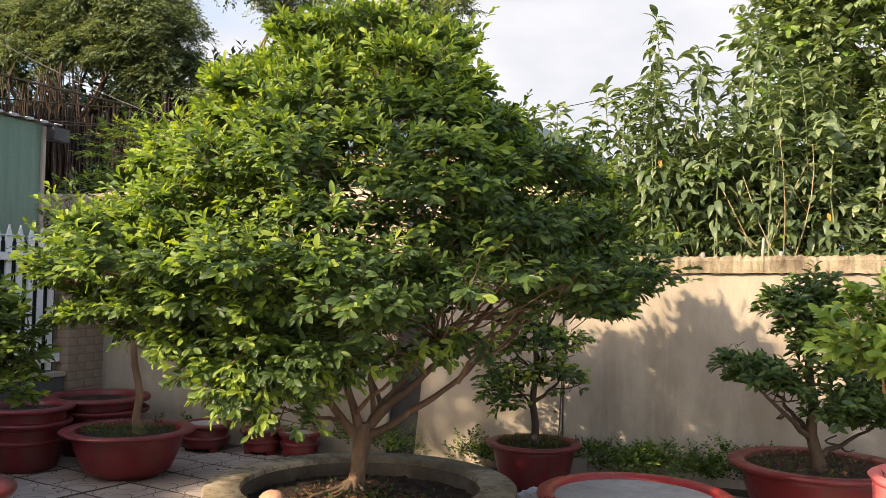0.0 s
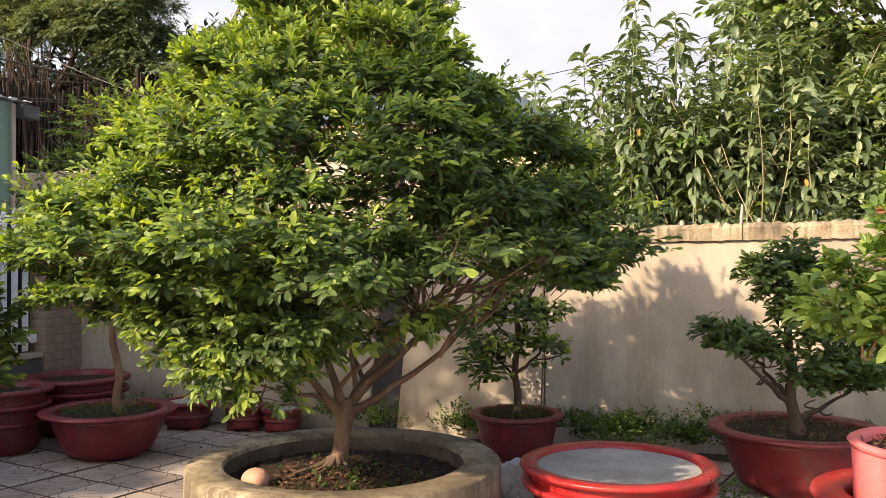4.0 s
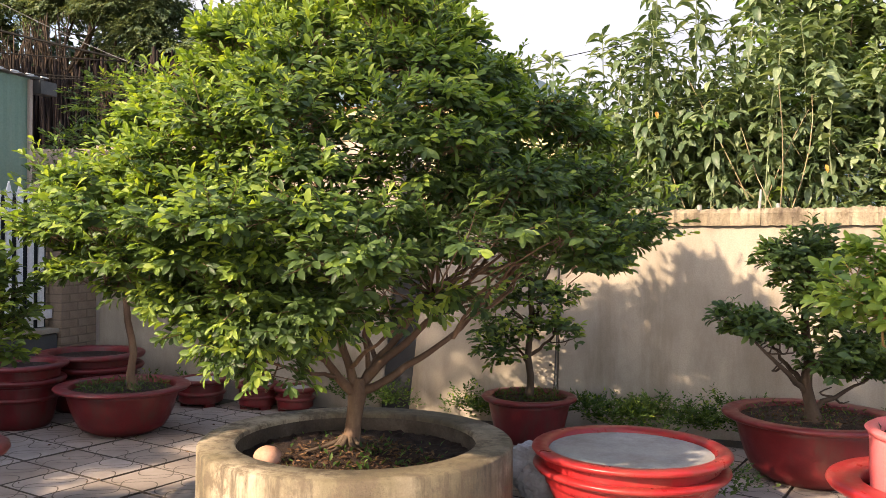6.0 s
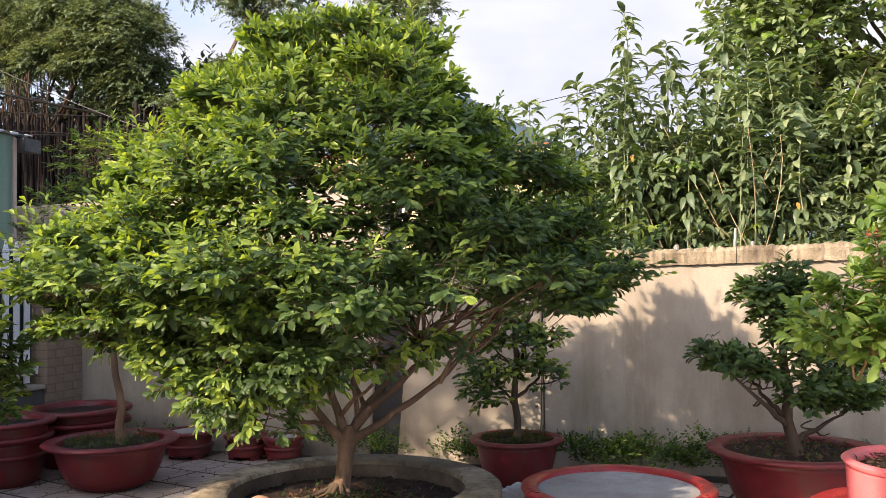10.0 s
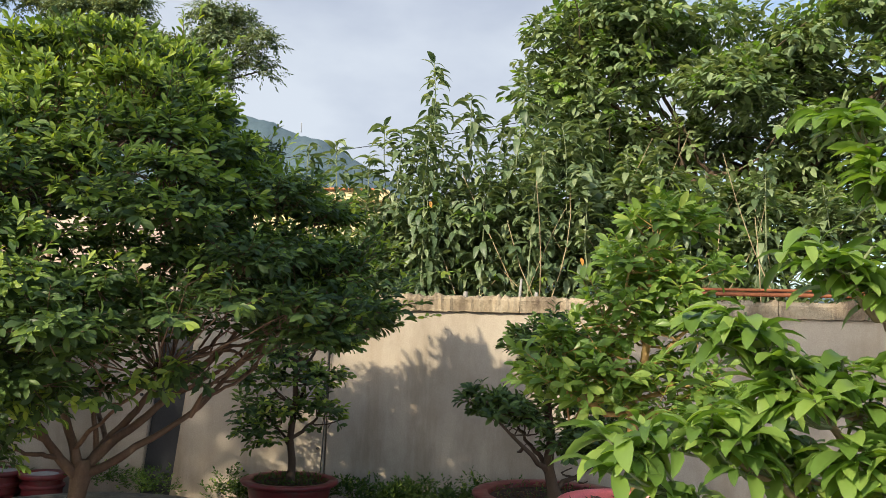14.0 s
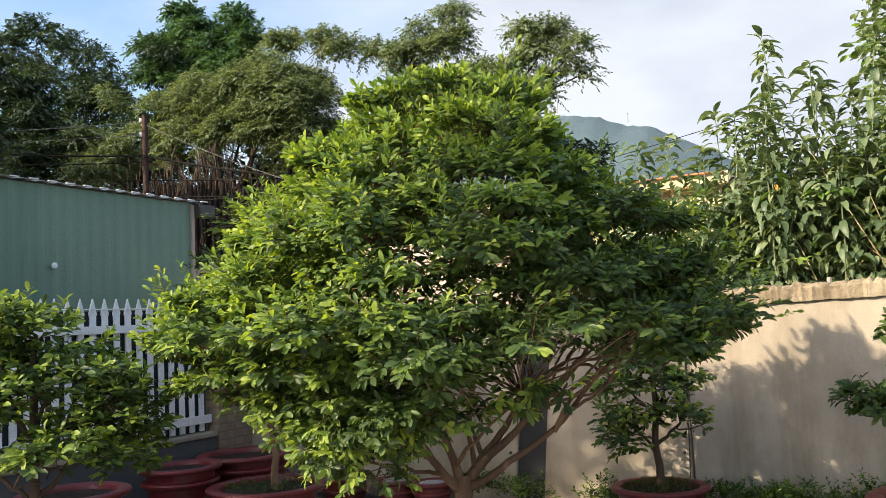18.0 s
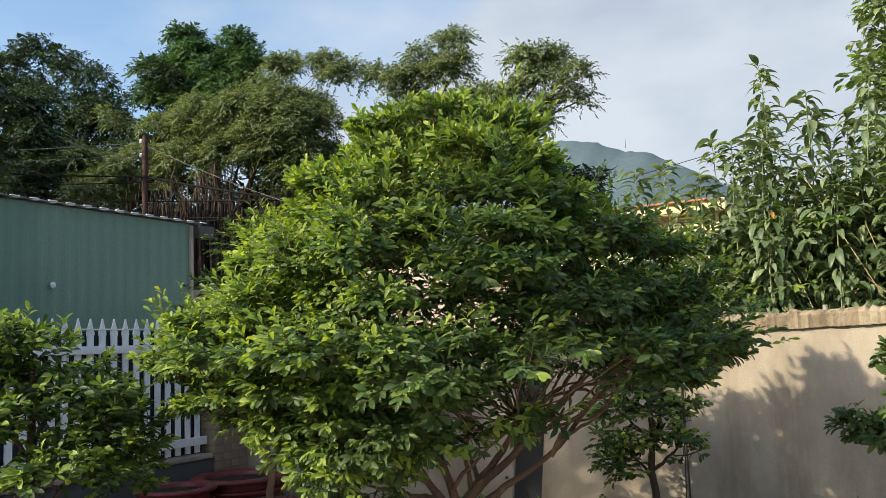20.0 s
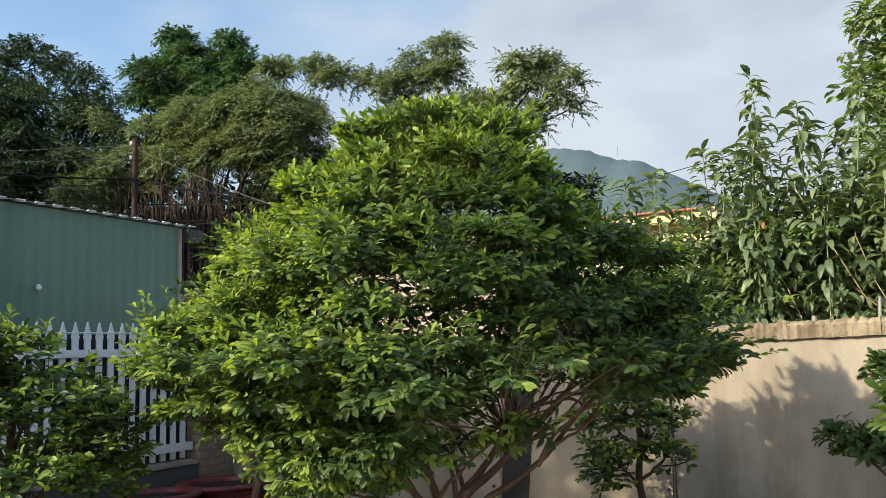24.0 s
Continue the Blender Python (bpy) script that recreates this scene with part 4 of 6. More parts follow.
    # main limbs as winding lines of (right, away, up), with their two radii
    limbs = [(.026, .010, [(.02, -.01, .69), (.10, -.03, .72), (.23, -.05, .80), (.36, -.04, .89), (.52, 0, .98), (.62, .03, 1.10), (.80, .06, 1.30), (1.05, .1, 1.5), (1.2, .1, 1.6)]),
             (.031, .010, [(.0, .02, .70), (.14, .05, .86), (.24, .08, .92), (.38, .12, 1.06), (.50, .15, 1.17), (.66, .2, 1.34), (.95, .25, 1.75), (1.1, .3, 1.9)]),
             (.029, .009, [(.02, .03, .70), (.09, .10, .84), (.20, .13, .93), (.26, .12, 1.05), (.40, .10, 1.20), (.42, .1, 1.4), (.56, .2, 1.9), (.6, .2, 2.3)]),
             (.017, .008, [(.06, .07, .80), (.05, .05, .90), (.02, .05, 1.0), (.05, .06, 1.2), (.1, .1, 1.6), (.08, .1, 2.1), (.15, .1, 2.6)]),
             (.030, .009, [(-.02, 0, .69), (-.04, .0, .83), (-.10, .03, .98), (-.10, .04, 1.15), (-.22, .05, 1.5), (-.25, .05, 2.0), (-.3, .05, 2.5)]),
             (.028, .009, [(-.03, -.02, .69), (-.14, -.05, .80), (-.20, -.08, .92), (-.32, -.1, 1.1), (-.5, -.12, 1.3), (-.8, -.15, 1.6), (-1.1, -.1, 1.85)]),
             (.014, .007, [(-.12, -.05, .78), (-.19, -.13, .80), (-.26, -.2, .82), (-.36, -.32, .86), (-.55, -.5, .96)]),
             (.013, .008, [(-.17, -.06, .86), (-.34, -.06, .95), (-.55, -.1, .96), (-.85, -.1, 1.03), (-1.1, -.1, 1.2), (-1.3, -.1, 1.4)]),
             (.014, .007, [(-.04, -.01, .82), (.03, -.12, .90), (.1, -.26, .98), (.22, -.45, 1.1), (.35, -.62, 1.25)]),
             (.016, .008, [(.10, .11, .85), (.06, .24, .95), (.0, .4, 1.1), (.1, .7, 1.4), (.1, .9, 1.7)]),
             (.014, .007, [(-.10, .03, .98), (-.2, .18, 1.04), (-.3, .4, 1.15), (-.6, .6, 1.5), (-.8, .7, 1.8)])]
    # a fan of thin winding branches under the shaded side
    for k in range(13):
        a = np.array(((.38, .12, 1.06), (.50, .15, 1.17), (.40, .10, 1.20), (.52, 0, .98), (.66, .2, 1.34))[k % 5])
        e = np.array((rng.uniform(.65, 1.25), rng.uniform(-.45, .5), rng.uniform(1.36, 1.62)))
        mid = a + (e - a) * .5 + (rng.normal(0, .05), rng.normal(0, .05), rng.uniform(-.11, .03))
        limbs.append((.013, .005, [a, a * .65 + mid * .35 + rng.normal(0, .02, 3), mid, mid * .5 + e * .5 + rng.normal(0, .03, 3), e]))
    nodes, groups = [], []
    for r0, r1, pts in limbs:
        line = smooth_path([at(*q) for q in pts], 26)
        line[2:-2] += np.cumsum(rng.normal(0, .0048, (22, 3)), 0) * np.sin(np.linspace(0, np.pi, 22))[:, None]
        rad = (r1 + (r0 - r1) * np.linspace(1, 0, 26) ** 1.6) * (1 + rng.normal(0, .035, 26))
        groups.append([(line, rad)])
        nodes += [(q, w, len(groups) - 1) for q, w in zip(line[9:], rad[9:])]
    spots = np.array([n[0] for n in nodes])
    for sort, l in clumps:
        if sort == 1:
            continue
        end = np.array(l[:3])
        k = (np.linalg.norm((spots - end) * (1, 1, 1.0), axis=1) + np.where(spots[:, 2] > end[2] + .02, .5, 0)).argmin()
        q, w, g = nodes[k]
        groups[g].append((curve(q, end, rng.normal(0, .03, 3) + (0, 0, -.03), 7, rng, .008), np.linspace(min(w * .6, .009), .003, 7)))
    for paths in groups:
        put("limb", limb_mesh(paths, BARK), tree)
    grow = dict(habit=rosettes, shoot=(.07, .15), leaf=(.044, .086), aspect=.43, top=1.0)
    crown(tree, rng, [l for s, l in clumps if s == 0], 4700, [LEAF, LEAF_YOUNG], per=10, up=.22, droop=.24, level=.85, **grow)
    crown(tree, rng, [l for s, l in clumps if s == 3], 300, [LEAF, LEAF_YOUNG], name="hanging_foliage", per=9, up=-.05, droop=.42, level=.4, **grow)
    crown(tree, rng, [l for s, l in clumps if s == 1], 400, [LEAF, LEAF_YOUNG], name="rear_foliage", per=8, up=.22, **grow)
    crown(tree, rng, [l for s, l in clumps if s == 2], 1900, [LEAF, LEAF], name="inner_foliage", per=8, up=.22, **grow)
    # longer shoots that stand out of the dome
    outer = [l for s, l in clumps if s == 0]
    stray = [(l[0] + l[7] * .08, l[1] + l[8] * .08, l[2] + .03, .10, .10, .05, .75, *l[7:]) for l in outer[::2]]
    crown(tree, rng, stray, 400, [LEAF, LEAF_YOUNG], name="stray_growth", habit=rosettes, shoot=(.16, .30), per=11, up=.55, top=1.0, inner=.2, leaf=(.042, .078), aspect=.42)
    # upright shoots on the crown's top
    shoots = [(*at(u, rng.uniform(-.25, .15), w - .05), .09, .09, .07, .9) for u, w in ((-.15, 2.82), (-.02, 2.78), (.14, 2.74), (.30, 2.78), (.42, 2.80), (.36, 2.68), (-.32, 2.68), (-.5, 2.60), (-.60, 2.50), (.46, 2.52), (.80, 2.22), (-.62, 2.36), (.62, 2.30), (-.2, 2.7), (.2, 2.65))]
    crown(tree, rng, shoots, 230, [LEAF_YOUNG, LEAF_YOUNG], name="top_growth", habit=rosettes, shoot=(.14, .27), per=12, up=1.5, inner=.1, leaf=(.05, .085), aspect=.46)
    return tree


main_tree()


def soil_height(x, y):
    return .330 + .065 * np.exp(-((x + .04) ** 2 + y ** 2) / .09)


def ring_planter():
    cx, cy, r, h = -1.86, 4.33, 0.848, 0.436
    ob = thing("round_planter", "round yellowed cement tree planter with a broad rim", "planter", at=(cx, cy, 0))
    wall_prof = [(r - .199, h - .03), (r - .199, h - .012), (r - .190, h), (r - .012, h), (r, h - .012), (r + .002, .2), (r + .004, -.03)]
    put("ring", lathe("ring", wall_prof, RING, 96, .0022, 3), ob)
    put("inner_face", lathe("inner_face", [(r - .205, .20), (r - .205, h - .034), (r - .199, h - .028)], DARK_CEMENT, 96, .0022, 3), ob, "dark brown mottled inner face")
    rng = np.random.default_rng(4)
    n, rad = 44, r - .202
    xs = np.linspace(-rad, rad, n)
    X, Y = np.meshgrid(xs, xs, indexing="ij")
    R = np.hypot(X, Y)
    sc = np.where(R > rad, rad / np.maximum(R, 1e-6), 1.0)
    X, Y = X * sc, Y * sc
    Z = soil_height(X, Y) + rng.normal(0, .007, X.shape)
    k = np.arange(n * n).reshape(n, n)
    f = np.stack([k[:-1, :-1], k[1:, :-1], k[1:, 1:], k[:-1, 1:]], -1).reshape(-1, 4)
    put("soil", mesh_of("soil", np.stack([X, Y, Z], -1).reshape(-1, 3), f, SOIL), ob, "dark crumbly soil")
    return ob, cx, cy


planter, PX, PY = ring_planter()


def scatter_leaves(name, label, category, cx, cy, radius, z, count, mat, size, seed, rise=0.2, parent=None, aspect=.4):
    """Loose leaves lying at height z, or on the planter's soil where z is None."""
    rng = np.random.default_rng(seed)
    ang, rad = rng.uniform(0, 2 * np.pi, count), radius * np.sqrt(rng.uniform(0, 1, count))
    p = np.stack([cx + rad * np.cos(ang), cy + rad * np.sin(ang), np.full(count, z or 0.0)], 1)
    p[:, 2] = (soil_height(p[:, 0] - PX, p[:, 1] - PY) if z is None else p[:, 2]) + rng.uniform(.004, .024, count)
    way = np.stack([rng.normal(size=count), rng.normal(size=count), rng.uniform(0, 2 * rise, count)], 1)
    nor = np.array([0, 0, 1.0]) + rng.normal(0, .4, (count, 3))
    ln = rng.uniform(*size, count)
    v, f = leaf_arrays(p, way, nor, ln, ln * aspect, SIMPLE)
    ob = put(name, mesh_of(name, v, f, mat), parent)
    if parent is None:
        tagged(ob, label, category, kind="stuff")
    else:
        tagged(ob, label, kind="stuff")
    return ob


scatter_leaves("leaf_litter", "brown fallen leaves lying on the planter soil", "leaves", PX + .10, PY - .16, .44, None, 1000, LEAF_DEAD, (.018, .045), 21)
scatter_leaves("seedlings", "small green weeds sprouting in the planter soil", "weeds", PX + .22, PY - .18, .30, None, 90, GRASS, (.03, .06), 22, 1.2)
scatter_leaves("seedlings", "small green weeds sprouting in the planter soil", "weeds", PX, PY, .55, None, 60, GRASS, (.02, .05), 23, 1.2)


def coconut():
    bm = bmesh.new()
    bmesh.ops.create_icosphere(bm, subdivisions=3, radius=.075)
    for vert in bm.verts:
        vert.co *= 1 + .05 * noise.noise(vert.co * 25)
        vert.co.z *= .86
    ob = part("coconut", bm, HUSK, None, "", True)
    ob.location = (PX - .355, PY - .35, .375)
    tagged(ob, "pinkish dried coconut half sunk in the planter soil", "coconut")


coconut()


# ---- pots ----
def pot(name, label, at, r, h, mat, rim_w=.06, rim_t=.03, base=.55, soil=.045, category="pot", group="", fill=SOIL, bands=(), feet=False, belly=1.0, turn=0.0, soil_label="dark soil", wobble=.003):
    """A wide-rimmed bowl-shaped pot with wall thickness, a lip, and its fill."""
    ob = thing(name, label, category, group, at=at, turn=turn)
    foot = .035 if feet else 0.0
    rb, rw = r * base, r - rim_w
    prof = [(rb * .9, foot), (rb, foot + .012)]
    for k in range(1, 9):
        s = k / 8
        prof.append((rb + (rw - rb) * (s ** (.62 / belly)), foot + .012 + (h - rim_t - foot - .012) * s))
    prof = [(0.0, foot + .004)] + prof + [(rw - .03, h - rim_t + .002), (rw - .035, h - soil - .06)]
    put("body", lathe("body", prof, mat, 56, wobble, int(r * 1000)), ob)
    put("rim", lathe("rim", [(rw - .028, h - rim_t), (rw + .004, h - rim_t - .012), (r - .012, h - rim_t - .004), (r, h - rim_t * .6), (r - .004, h - .008), (r - .018, h), (rw - .018, h - .002), (rw - .03, h - .014), (rw - .033, h - .07)], mat, 56, wobble, int(r * 1000)), ob, "flared rounded rim")
    for bz in bands:
        rr = rb + (rw - rb) * ((bz / h) ** (.62 / belly))
        put("band", lathe("band", [(rr - .01, bz - .022), (rr + .014, bz - .014), (rr + .02, bz), (rr + .014, bz + .014), (rr - .01, bz + .022)], mat, 56), ob, "raised moulding band")
    if feet:
        for a in (30, 150, 270):
            bm = box(-.05, .05, -.03, .03, 0, foot + .02, .008)
            bmesh.ops.transform(bm, matrix=Matrix.Rotation(radians(a + 90), 4, "Z") @ Matrix.Translation((0, rb * .75, 0)), verts=bm.verts[:])
            part("foot", bm, mat, ob)
    if fill:
        rng = np.random.default_rng(int(r * 777))
        rs = [(rw - .034) * k / 7 for k in range(7, -1, -1)]
        prof2 = [(q, h - soil + (.0 if fill is GREY_FILL else .012 * rng.uniform(-.5, 1))) for q in rs]
        put("fill", lathe("fill", prof2, fill, 40, .0), ob, soil_label)
    return ob


pot("plant_pot", "wide dark red pot with a flared rim holding a small tree", (-4.36, 5.55, 0), .505, .37, POT_RED, .085, .024, .44, group="bonsai pots", belly=1.6)
pot("plant_pot", "dull red pot with a small tree beside the wall", (-1.35, 6.41, 0), .362, .35, POT_RED, .05, .03, .62, group="bonsai pots")
pot("plant_pot", "wide red pot holding a dark leafy bonsai beside the wall", (.60, 6.02, 0), .56, .43, POT_RED, .08, .030, .50, group="bonsai pots", belly=1.5)
pot("plant_pot", "red pot under a leafy bush near the fence", (-3.58, 3.03, 0), .44, .52, POT_RED, .07, .035, .52, group="bonsai pots", belly=1.4)
# two stacked bright red pots, the upper one filled level
pot("lower_pot", "bright red pot serving as the base of a stack", (-.43, 4.75, 0), .53, .33, POT_BRIGHT, .05, .03, .62, fill=None)
pot("filled_pot", "bright red pot filled level with pale cement, stacked on another", (-.43, 4.75, .215), .535, .205, POT_BRIGHT, .06, .03, .86, soil=.028, fill=GREY_FILL, soil_label="pale grey level fill")
# pink tub in a red pot
pot("stand_pot", "upturned red pot carrying another pot", (.88, 3.62, 0), .34, .30, POT_RED, .05, .03, .70, fill=None)
pot("saucer_pot", "bright red flared pot holding a pink tub", (.88, 3.62, .305), .46, .34, POT_BRIGHT, .10, .03, .55, soil=.06)
pot("pink_tub", "pink plastic tub holding a small tree, set in a red pot", (.88, 3.62, .58), .325, .265, PINK, .016, .02, .92, soil=.05, category="tub", soil_label="soil with dry leaves")
pot("plant_pot", "plain red pot holding a broad-leaved shrub", (1.10, 1.75, 0), .26, .30, POT_RED, .04, .03, .62)
# empty stacked pots by the fence
pot("stacked_pot", "large dark red pot stacked by the fence", (-5.22, 5.42, 0), .335, .40, POT_RED, .055, .04, .62, group="stacked pots", bands=(.24,), belly=1.3)
pot("stacked_pot", "large dark red pot stacked on another by the fence", (-5.22, 5.42, .325), .35, .185, POT_RED, .065, .035, .80, group="stacked pots")
pot("stacked_pot", "wide dark red pot standing near the corner pillar", (-5.21, 6.20, 0), .44, .40, POT_RED, .06, .04, .66, group="stacked pots", bands=(.30,))
pot("stacked_pot", "wide dark red bowl stacked near the corner pillar", (-5.21, 6.20, .32), .45, .18, POT_RED, .08, .04, .82, group="stacked pots")
pot("stacked_pot", "large dark red pot standing near the fence", (-4.95, 4.15, 0), .39, .42, POT_RED, .06, .04, .62, group="stacked pots", belly=1.3)
pot("stacked_pot", "dark red bowl stacked on another beside the bush", (-4.95, 4.15, .345), .40, .20, POT_RED, .07, .035, .80, group="stacked pots")
# small footed pots along the wall
for x, y, r, h in ((-4.40, 6.66, .235, .25), (-3.86, 6.72, .20, .23), (-3.50, 6.74, .19, .22)):
    pot("footed_pot", "low red footed pot with a pale filled top by the wall", (x, y, 0), r, h, POT_RED, .035, .035, .82, soil=.012, fill=GREY_FILL, group="footed pots", feet=True, bands=(.12,), soil_label="pale dusty fill")


def small_tree(name, label, base, lumps, count, mats, bark, trunk, limbs, r0=.03, seed=1, a=20.0, **kw):
    ob = thing(name, label, "tree")
    rng = np.random.default_rng(seed)
    at = frame_at(*base, a)
    pts = np.array([at(*q) for q in trunk])
    fine = np.array([np.interp(np.linspace(0, len(pts) - 1, 14), np.arange(len(pts)), pts[:, k]) for k in range(3)]).T
    rad = np.linspace(r0, r0 * .45, 14)
    rad[:2] *= (1.5, 1.2)
    v, f = tubes([(fine, rad)], 10)
    put("trunk", mesh_of("trunk", v, f, bark), ob)
    for k, q in limbs:
        put("limb", limb_mesh(branching(rng, fine[k], [at(*q)], r0 * .5, .004, .04, 3, .008, .07)[0], bark, 6), ob)
    crown(ob, rng, [(*at(*l[:3]), *l[3:]) for l in lumps], count, mats, twig_mat=bark, **kw)
    return ob


def fronds(tree, seed, tips):
    """Flat feathery sprays of paired leaflets opening at the ends of thin upright shoots."""
    rng = np.random.default_rng(seed)
    stems, P, W, N, L = [], [], [], [], []
    for q, foot, size in tips:
        q = np.array(q, float)
        stems.append((smooth_path([foot, np.array(foot) * .4 + q * .6 + (.03, 0, -.04), q], 10), np.linspace(.008, .004, 10)))
        a0 = rng.uniform(0, 6.28)
        for j in range(8):
            a = a0 + j * .785 + rng.normal(0, .15)
            out = np.array([math.cos(a), math.sin(a), rng.uniform(.12, .42)])
            ln = size * rng.uniform(.8, 1.15)
            s = np.linspace(0, 1, 8)
            rib = q + out * (ln * s)[:, None] - np.array([0, 0, 1.0]) * (ln * .38 * s ** 2)[:, None]
            stems.append((rib, np.linspace(.0026, .0012, 8)))
            side = np.array([-math.sin(a), math.cos(a), 0])
            for k in np.linspace(.15, 1, 14):
                c = np.array([np.interp(k, s, rib[:, i]) for i in range(3)])
                for way in (-1, 1):
                    P.append(c)
                    W.append(side * way + out * .45 + rng.normal(0, .1, 3))
                    N.append(np.array([0, 0, 1.0]) + rng.normal(0, .2, 3))
                    L.append(size * .25 * (1.1 - .6 * k))
    L = np.array(L)
    v, f = leaf_arrays(np.array(P), np.array(W), np.array(N), L, L * .34, SIMPLE)
    put("feathery_sprays", mesh_of("feathery_sprays", v, f, LEAF_YOUNG), tree, "pale feathery sprays")["kind"] = "stuff"
    v, f = tubes(stems, 5)
    put("shoot", mesh_of("shoot", v, f, STALK), tree)


# The last two clumps are unseen, added to shade the wall post.
feathery = small_tree("tree", "small tree with feathery pale leaves in a wide red pot", (-4.30, 5.6, .33), [(.05, 0, 1.25, .45, .4, .3), (-.25, 0, 1.7, .4, .4, .3), (.2, .1, 1.9, .4, .4, .3), (-.1, .1, 2.2, .3, .3, .2), (-.5, 0, 1.4, .3, .3, .2), (.6, .05, 1.2, .34, .35, .26), (.75, .1, .95, .28, .3, .2)],
           620, [LEAF, LEAF_YOUNG], BARK, [(0, 0, -.02), (-.03, 0, .12), (.0, 0, .3), (-.07, 0, .6), (-.05, 0, 1.0), (.0, 0, 1.5), (-.05, 0, 2.0)], [(7, (.3, 0, 1.3)), (8, (-.4, .1, 1.5)), (10, (.2, .1, 1.9)), (9, (-.1, -.2, 1.7))], .036, 31,
           sprig=(.16, .3), per=14, leaf=(.045, .07), aspect=.34, young=.5)
fronds(feathery, 44, [((-4.52, 5.58, 2.66), (-4.34, 5.6, 2.25), .20), ((-4.10, 5.62, 2.72), (-4.30, 5.6, 2.25), .19), ((-4.72, 5.55, 2.50), (-4.38, 5.6, 2.15), .19), ((-4.36, 5.70, 2.60), (-4.33, 5.6, 2.3), .18), ((-4.62, 5.50, 2.34), (-4.36, 5.6, 2.0), .18), ((-3.92, 5.60, 2.70), (-4.30, 5.6, 2.2), .18), ((-4.72, 5.66, 2.25), (-4.36, 5.6, 1.95), .17)])
small_tree("tree", "slender small tree in a dull red pot by the wall", (-1.35, 6.38, .31), [(-0.26, -.05, 0.39, 0.12, 0.14, 0.07), (-0.18, -.05, 0.29, 0.11, 0.11, 0.06), (-0.29, -.05, 0.55, 0.13, 0.14, 0.07), (-0.13, -.05, 0.51, 0.12, 0.14, 0.07), (0.18, 0, 0.57, 0.14, 0.14, 0.07), (0.26, 0, 0.45, 0.10, 0.11, 0.06), (-0.26, 0, 0.75, 0.16, 0.15, 0.08), (0.07, 0, 0.75, 0.16, 0.15, 0.08), (0.24, 0, 0.77, 0.12, 0.13, 0.07), (-0.09, 0, 0.91, 0.18, 0.17, 0.10)],
           240, [LEAF, LEAF_YOUNG], BARK_DARK, [(0, 0, -.02), (.02, 0, .15), (-.01, 0, .35), (.02, 0, .6), (0, 0, .85), (.03, 0, 1.1)], [(4, (-.25, 0, .55)), (5, (.2, 0, .62)), (7, (-.3, 0, .85)), (8, (.22, 0, .95)), (10, (.2, 0, 1.15)), (11, (-.2, 0, 1.15))], .032, 32,
           habit=rosettes, shoot=(.06, .12), per=8, leaf=(.055, .09), aspect=.48, young=.45)
small_tree("bonsai", "dark leafy bonsai with a thick trunk in a wide red pot", (.58, 5.95, .40), [(-.54, -.1, .64, .09, .10, .04), (-.42, -.1, .58, .12, .13, .06), (-.30, -.05, .54, .12, .13, .06), (-.20, 0, .50, .10, .12, .05), (-.20, 0, .98, .13, .14, .07), (-.05, 0, .88, .16, .17, .08), (-.12, 0, 1.06, .12, .13, .07), (.06, 0, 1.0, .13, .14, .07), (.0, 0, .74, .12, .14, .06), (.26, 0, .58, .14, .15, .07), (.14, -.1, .44, .15, .15, .08), (-.02, -.14, .60, .12, .10, .06), (.06, -.14, .34, .12, .10, .06), (-.06, -.12, .76, .10, .10, .05), (.36, -.05, .40, .16, .16, .08), (.30, 0, .28, .14, .14, .07), (.50, 0, .32, .13, .14, .07), (.55, 0, .52, .12, .13, .06), (-.01, 0, 1.16, .06, .06, .06)],
           640, [LEAF, LEAF], BARK_DARK, [(.03, 0, -.02), (.0, 0, .10), (-.035, 0, .24), (-.01, 0, .40), (-.05, 0, .60), (-.03, 0, .8), (.0, 0, 1.08)], [(3, (-.52, -.1, .62)), (4, (-.30, 0, .54)), (6, (.3, 0, .56)), (2, (.45, 0, .32)), (9, (-.16, 0, .96)), (12, (.0, 0, 1.14))], .044, 33,
           habit=rosettes, shoot=(.06, .11), per=8, leaf=(.060, .095), aspect=.46, young=0.05, up=.3)
